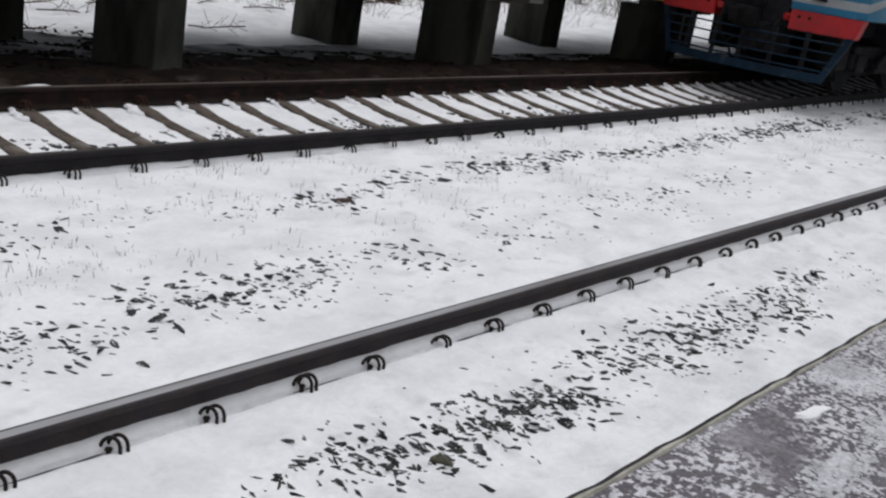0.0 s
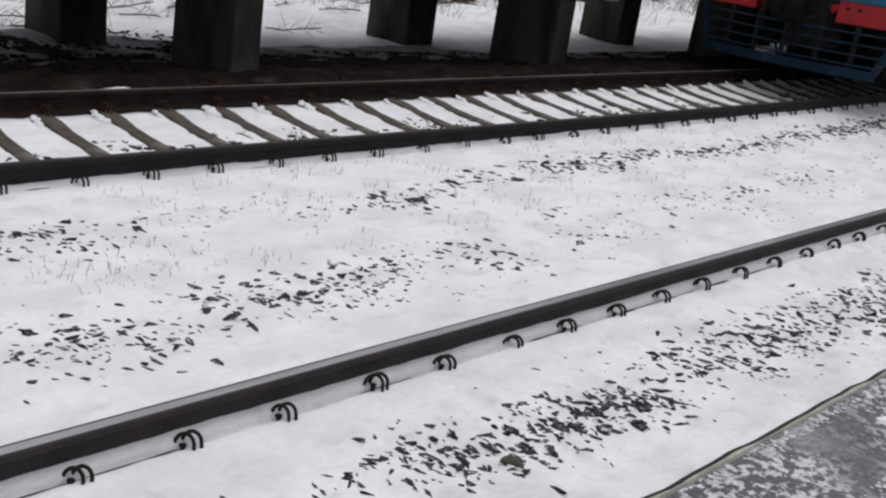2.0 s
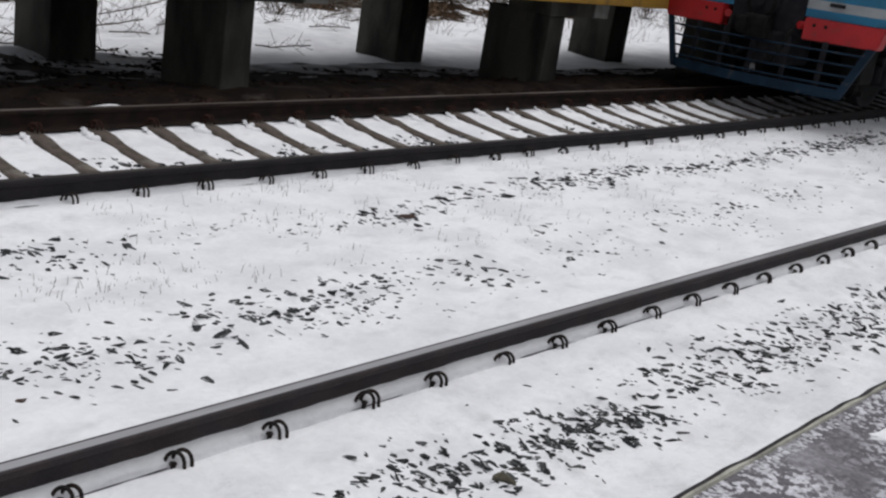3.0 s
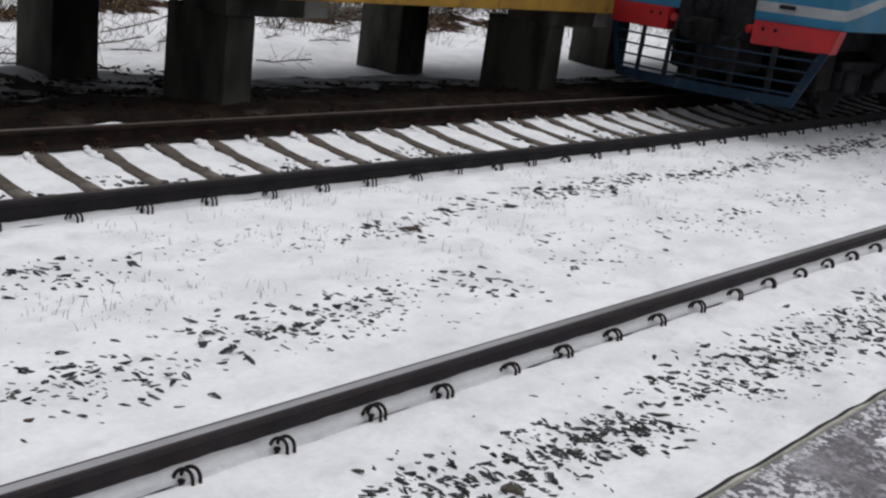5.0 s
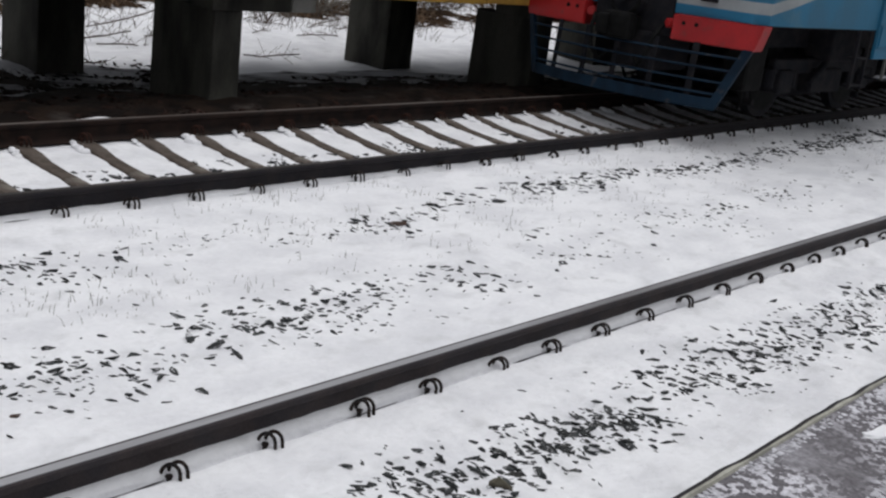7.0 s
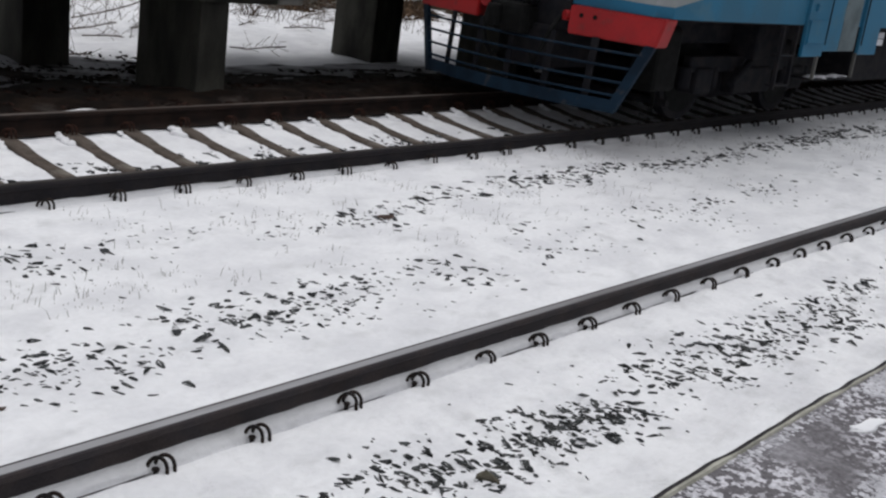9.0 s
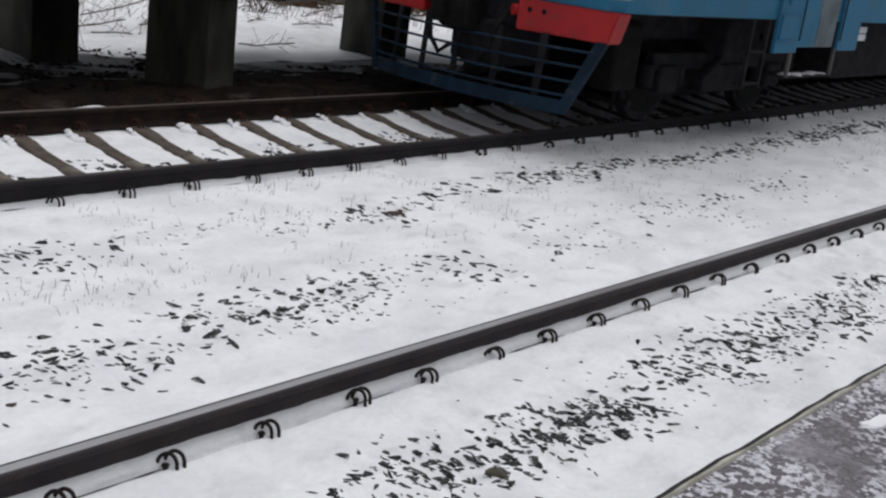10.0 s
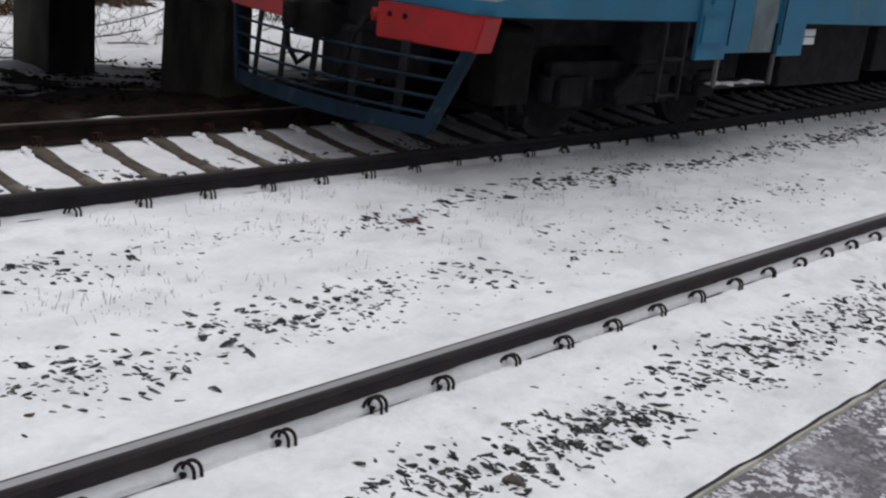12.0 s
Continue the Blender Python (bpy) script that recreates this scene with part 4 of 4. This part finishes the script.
# ---- train ----
def train():
    root = new("train")
    tagged(root, "blue and red electric train with a grille below its front", "train")
    L = 20.0
    plan = [(L, 1.76), (1.5, 1.76), (0.6, 1.755), (0.15, 1.72), (0.0, 1.58), (0.0, -1.58), (0.15, -1.72), (0.6, -1.755), (1.5, -1.76), (L, -1.76)]
    rise = [0.30, 0.30, 0.10, 0.0, 0.0, 0.0, 0.0, 0.10, 0.30, 0.30]

    def band(name, low, high, mat, label, lift_low=1.0, lift_high=1.0, out=0.0):
        bm = bmesh.new()
        a = [bm.verts.new((x - (out if i in (4, 5) else 0), y * (1 + out / 1.76), low + r * lift_low)) for i, ((x, y), r) in enumerate(zip(plan, rise))]
        b = [bm.verts.new((x - (out if i in (4, 5) else 0), y * (1 + out / 1.76), high + r * lift_high)) for i, ((x, y), r) in enumerate(zip(plan, rise))]
        for i in range(len(plan) - 1):
            bm.faces.new((a[i], a[i + 1], b[i + 1], b[i]))
        bm.faces.new((a[-1], a[0], b[0], b[-1]))
        bmesh.ops.recalc_face_normals(bm, faces=bm.faces)
        return part(name, bm, mat, root, label)

    floor_bm = column(bmesh.new(), plan, 1.47, 1.484)
    part("floor_plate", floor_bm, BLACK, root, "grimy underside of the car body")
    band("lower_skirt", 1.484, 1.60, BLUE, "blue painted lower body", 0, 1)
    band("stripe", 1.60, 1.73, SILVER, "grey stripe along the body")
    band("body_band", 1.73, 1.96, BLUE, "blue painted body band")
    band("stripe", 1.96, 2.22, RED, "red stripe across the front")
    band("upper_body", 2.22, 3.7, UPPER, "grey-blue upper body", 1, 0)
    part("roof", column(bmesh.new(), [(x, y * 0.97) for x, y in plan], 3.7, 4.0), UPPER, root)
    for s in (-1, 1):
        bm = rod(bmesh.new(), (-0.03, s * 1.1, 2.44), (0.05, s * 1.1, 2.44), 0.11, 20)
        lamp = part("headlamp", bm, BLACK, root, "round headlamp housing")
        part("lens", rod(bmesh.new(), (-0.045, s * 1.1, 2.44), (-0.03, s * 1.1, 2.44), 0.085, 20), GLOW, lamp, "lit white lamp lens")
        part("vent", boxed(-0.03, 0.0, s * 1.0 - 0.11, s * 1.0 + 0.11, 1.66, 1.71, 0.01), BLACK, root, "dark oval slot")
        # red beam beside the coupler
        y0, y1, y2 = s * 0.64, s * 1.74, s * 1.66
        bm = bmesh.new()
        f = [(-0.15, y0, 1.478), (0.0, y1, 1.478), (0.0, y2, 1.18), (-0.15, y0, 1.18)]
        a = [bm.verts.new(p) for p in f]
        b = [bm.verts.new((0.22, y, z)) for x, y, z in f]
        bm.faces.new(a)
        bm.faces.new(b[::-1])
        for i in range(4):
            bm.faces.new((a[i], a[(i + 1) % 4], b[(i + 1) % 4], b[i]))
        bmesh.ops.recalc_face_normals(bm, faces=bm.faces)
        bmesh.ops.bevel(bm, geom=list(bm.edges), offset=0.012, segments=2, affect="EDGES")
        beam = part("buffer_beam", bm, RED, root, "red painted buffer beam")
        for dy in (0.14, 0.30):
            part("bolt_hole", rod(bmesh.new(), (-0.155 + 0.136 * dy, y0 + s * dy, 1.385), (-0.14 + 0.136 * dy, y0 + s * dy, 1.385), 0.024, 12), RUBBER, beam)
        part("hose_bracket", rod(bmesh.new(), (-0.13, s * 0.56, 1.36), (-0.02, s * 0.62, 1.36), 0.055, 10), RED, root, "red hose bracket")
        hose = tube(bmesh.new(), [(-0.10, s * 0.50, 1.34), (-0.22, s * 0.46, 1.18), (-0.26, s * 0.40, 0.95), (-0.22, s * 0.30, 0.80), (-0.16, s * 0.2, 0.9)], 0.028, 8)
        part("hose", hose, RUBBER, root, "black air hose")

    # coupler in its dark pocket
    part("coupler_pocket", boxed(-0.035, 0.3, -0.56, 0.56, 1.20, 1.86, 0.02), BLACK, root, "dark coupler opening")
    bm = boxed(-0.30, 0.0, -0.14, 0.14, 1.14, 1.38, 0.03)
    box(bm, -0.42, -0.24, -0.22, 0.18, 1.10, 1.42, 0.05)
    box(bm, -0.50, -0.36, 0.06, 0.22, 1.14, 1.38, 0.04)
    coupler_disc = rod(bmesh.new(), (-0.17, 0.05, 1.60), (-0.03, 0.05, 1.60), 0.24, 28)
    disc = part("gangway_disc", coupler_disc, BLACK, root, "round iron plate above the coupler")
    ring = tube(bmesh.new(), [(-0.18, 0.05 + 0.21 * math.cos(0.2618 * q), 1.60 + 0.21 * math.sin(0.2618 * q)) for q in range(25)], 0.028, 6)
    part("rim", ring, RUBBER, disc)
    part("hub", rod(bmesh.new(), (-0.24, 0.05, 1.60), (-0.16, 0.05, 1.60), 0.07, 14, 0.05), BLACK, disc)
    part("coupler", bm, RUBBER, root, "grimy iron coupler head")

    # white plates added to stand in for a bright slot under the body
    for s in (-1, 1):
        for z in (1.225, 1.325):
            part("marker_plate", boxed(5.92, 6.20, min(s * 1.62, s * 1.66), max(s * 1.62, s * 1.66), z, z + 0.085, 0.006), SNOW_CLEAN, root, "small white plate added for the bright slot under the body")
    # raked grille below the front
    def front(y, z):
        """The grille's face: raked forward towards its foot, bowed forward at the middle."""
        k = (1.20 - z) / 0.76
        return (-0.02 - 0.06 * k - 0.25 * (1 - (y / 1.5) ** 2), y, z)

    pilot = new("pilot_grille")
    pilot.parent = root
    tagged(pilot, "dark blue slatted grille above the rails")
    half = lambda z: 1.37 + (z - 0.47) / 0.73 * 0.28
    for z in (1.075, 0.925, 0.775, 0.635):
        part("bar", tube(bmesh.new(), [front(half(z) * q / 6, z) for q in range(-6, 7)], 0.014, 8), PILOT, pilot)

    def strap(rows, thick):
        """A flat bar: pairs of edge points, drawn back by its thickness."""
        bm = bmesh.new()
        rings = [[bm.verts.new(v) for v in (p, q, (q[0] + thick, q[1], q[2]), (p[0] + thick, p[1], p[2]))] for p, q in rows]
        for u, v in zip(rings, rings[1:]):
            for i in range(4):
                bm.faces.new((u[i], u[(i + 1) % 4], v[(i + 1) % 4], v[i]))
        bm.faces.new(rings[0])
        bm.faces.new(rings[-1][::-1])
        bmesh.ops.recalc_face_normals(bm, faces=bm.faces)
        return bm

    for s in (-1, 1):
        rows = [(front(s * half(z), z), front(s * (half(z) - 0.10), z)) for z in (0.47, 0.8, 1.19)]
        part("post", strap([((p[0] - 0.02, p[1], p[2]), (q[0] - 0.02, q[1], q[2])) for p, q in rows], 0.06), PILOT, pilot)
    rows = [(front(half(0.45) * q / 6, 0.45), front(half(0.585) * q / 6, 0.585)) for q in range(-6, 7)]
    part("foot_plate", strap([((p[0] - 0.012, p[1], p[2]), (q[0] - 0.012, q[1], q[2])) for p, q in rows], 0.03), PILOT, pilot)
    for y in (-1.0, -0.5, 0.02, 0.5, 1.0):
        rows = [(front(y - 0.036, z), front(y + 0.036, z)) for z in (0.5, 1.19)]
        part("brace", strap([((p[0] + 0.03, p[1], p[2]), (q[0] + 0.03, q[1], q[2])) for p, q in rows], 0.02), BLACK, pilot)

    # bogies with wheels, boxes and springs
    def bogie(cx):
        b = new("bogie")
        b.parent = root
        for s in (-1, 1):
            y = s * 1.05
            bm = boxed(cx - 1.62, cx + 1.62, y - 0.06, y + 0.06, 0.80, 1.0, 0.03)
            box(bm, cx - 0.5, cx + 0.5, y - 0.1, y + 0.1, 0.52, 0.86, 0.04)
            part("side_frame", bm, BLACK, b)
            for dx in (-1.3, 1.3):
                wheel = part("wheel", rod(bmesh.new(), (cx + dx, s * 0.725, 0.70), (cx + dx, s * 0.86, 0.70), 0.52, 36), BLACK, b)
                rod_bm = rod(bmesh.new(), (cx + dx, s * 0.86, 0.70), (cx + dx, s * 0.872, 0.70), 0.43, 30)
                part("rim", rod_bm, RUBBER, wheel)
                part("axle_box", boxed(cx + dx - 0.2, cx + dx + 0.2, s * 1.02 - 0.14, s * 1.02 + 0.14, 0.54, 0.86, 0.05), BLACK, b)
                for q in (-0.33, 0.33):
                    part("spring", rod(bmesh.new(), (cx + dx + q, y, 0.62), (cx + dx + q, y, 0.86), 0.085, 12), BLACK, b)
        for dx in (-1.3, 1.3):
            part("axle", rod(bmesh.new(), (cx + dx, -0.75, 0.70), (cx + dx, 0.75, 0.70), 0.09, 12), BLACK, b)
        # low motor and added cross rods darken the snow beneath by blocking light
        part("motor", boxed(cx - 1.0, cx + 1.0, -0.68, 0.68, 0.36, 1.30, 0.1), BLACK, b)
        for q in (-1.85, 1.85):
            part("brake_rigging", rod(bmesh.new(), (cx + q * 0.93, -0.95, 0.40), (cx + q * 0.93, 0.95, 0.40), 0.045, 10), BLACK, b)
        for s in (-1, 1):
            part("damper", rod(bmesh.new(), (cx - 0.7, s * 1.2, 0.66), (cx + 0.1, s * 1.2, 1.22), 0.05, 10), BLACK, b)
            part("brake_cylinder", rod(bmesh.new(), (cx + 0.15, s * 1.16, 1.12), (cx + 0.75, s * 1.16, 1.12), 0.11, 14), BLACK, b)
            part("bolster", boxed(cx - 0.42, cx + 0.42, min(s * 0.9, s * 1.3), max(s * 0.9, s * 1.3), 0.98, 1.44, 0.04), BLACK, b)
        return b

    for s in (-1, 1):
        box_bm = boxed(0.90, 1.42, min(s * 0.82, s * 1.16), max(s * 0.82, s * 1.16), 0.60, 1.34, 0.06)
        sander = part("sand_box", box_bm, RUBBER, root, "grimy sand box before the wheel")
        part("sand_pipe", tube(bmesh.new(), [(1.3, s * 0.95, 0.66), (1.42, s * 0.90, 0.42), (1.56, s * 0.80, 0.30)], 0.022, 7), RUBBER, sander)
    part("draw_gear", boxed(-0.10, 0.9, -0.34, 0.12, 0.74, 1.22, 0.05), BLACK, root, "grimy draw gear behind the grille")
    bogie(3.40)
    bogie(16.4)
    # two boxes added to block light that leaks under the car
    part("underframe", boxed(0.5, 5.9, -0.95, 0.95, 1.12, 1.468, 0.04), BLACK, root)
    part("cable_trough", boxed(5.35, 5.95, -0.85, 0.85, 0.55, 1.06, 0.05), BLACK, root)
    for x0, x1, y, z in ((6.35, 8.9, 1.22, 0.62), (9.3, 11.2, 1.2, 0.75), (11.5, 13.2, 1.22, 0.6)):
        for s in (-1, 1):
            part("equipment_box", boxed(x0, x1, s * (y - 0.6) if s > 0 else -y, y if s > 0 else -(y - 0.6), z, 1.47, 0.03), BLACK, root)

    # entrance behind the cab, on both sides
    for s in (-1, 1):
        yo, yi = s * 1.80, s * 1.737

        def plate(name, x0, x1, z0, z1, mat, y0=yo, thick=0.05, parent=root, label="", bev=0.01):
            y1 = y0 - s * thick
            return part(name, boxed(x0, x1, min(y0, y1), max(y0, y1), z0, z1, bev), mat, parent, label)

        p = plate("entrance_panel", 3.21, 3.80, 1.10, 1.95, BLUE, label="blue panel beside the door")
        hatch = plate("hatch", 3.25, 3.66, 1.27, 1.54, BLUE, yo + s * 0.022, 0.03, p, "raised blue hatch", bev=0.008)
        plate("seam", 3.22, 3.69, 1.255, 1.268, BLUE, yo + s * 0.030, 0.035, hatch, bev=0.003)
        plate("seam", 3.22, 3.69, 1.54, 1.553, BLUE, yo + s * 0.030, 0.035, hatch, bev=0.003)
        plate("hinge", 3.36, 3.44, 1.66, 1.75, BLUE, yo + s * 0.03, 0.05, p, bev=0.008)
        plate("entrance_panel", 4.98, 5.60, 1.12, 1.95, BLUE, label="blue panel beside the door")
        d = plate("door", 3.81, 4.36, 1.16, 1.95, BLUE, yi + s * 0.03, 0.05, label="blue door leaf")
        d = plate("door", 4.37, 4.90, 1.16, 1.95, DOOR_GREY, yi + s * 0.03, 0.05, label="grey door leaf")
        plate("gap", 4.90, 4.98, 1.16, 1.95, RUBBER, yi, 0.05)
        for x in (3.68, 4.92):
            part("step_hanger", boxed(x, x + 0.05, min(yo, yo - s * 0.04), max(yo, yo - s * 0.04), 0.80, 1.14, 0.008), CAP, root, "grey step hanger")
        tread = plate("step", 3.68, 4.97, 0.79, 0.82, BLACK, yo, 0.35, label="iron entrance step")
        drift = bmesh.new()
        for q in range(9):
            rod(drift, (3.80 + 0.13 * q, yo - s * (0.10 + 0.03 * math.sin(q * 2.1)), 0.815), (3.80 + 0.13 * q, yo - s * (0.10 + 0.03 * math.sin(q * 2.1)), 0.835 + 0.008 * math.sin(q * 1.3)), 0.085 + 0.02 * math.sin(q * 3.7), 9, 0.05)
        part("step_snow", drift, DRIFT, tread, "thin trodden snow on the step")
        for x in (3.765, 4.955):
            part("handrail", rod(bmesh.new(), (x, yo + s * 0.03, 1.25), (x, yo + s * 0.03, 1.95), 0.010, 8), BLACK, root, "dark handrail beside the door")
        for x in (2.60, 2.98):
            part("ladder_rail", boxed(x, x + 0.04, min(yo, yo - s * 0.05), max(yo, yo - s * 0.05), 0.70, 1.47, 0.006), BLACK, root)
        for z in (0.74, 1.10):
            plate("ladder_step", 2.60, 3.02, z, z + 0.025, BLACK, yo, 0.12, bev=0.005)
    return root


TRAIN = train()


# ---- motion ----
def motions():
    rows = [(0.0, 16.36), (0.5, 16.05), (1.0, 15.73), (1.5, 15.40), (2.0, 15.07), (2.5, 14.72), (3.0, 14.40), (5.0, 12.93), (5.5, 12.54), (6.0, 12.13),
            (6.5, 11.70), (7.0, 11.27), (9.0, 9.45), (9.5, 8.93), (10.0, 8.43), (10.5, 7.92), (11.0, 7.40), (11.5, 6.87), (12.0, 6.34)]
    # the cars lean a little towards the raised platform and come down a slight grade
    walk(TRAIN, [(t, pose(x + 0.08, 7.30, -0.02 + 0.008 * (x - 6.34), -1.6)) for t, x in rows])


motions()
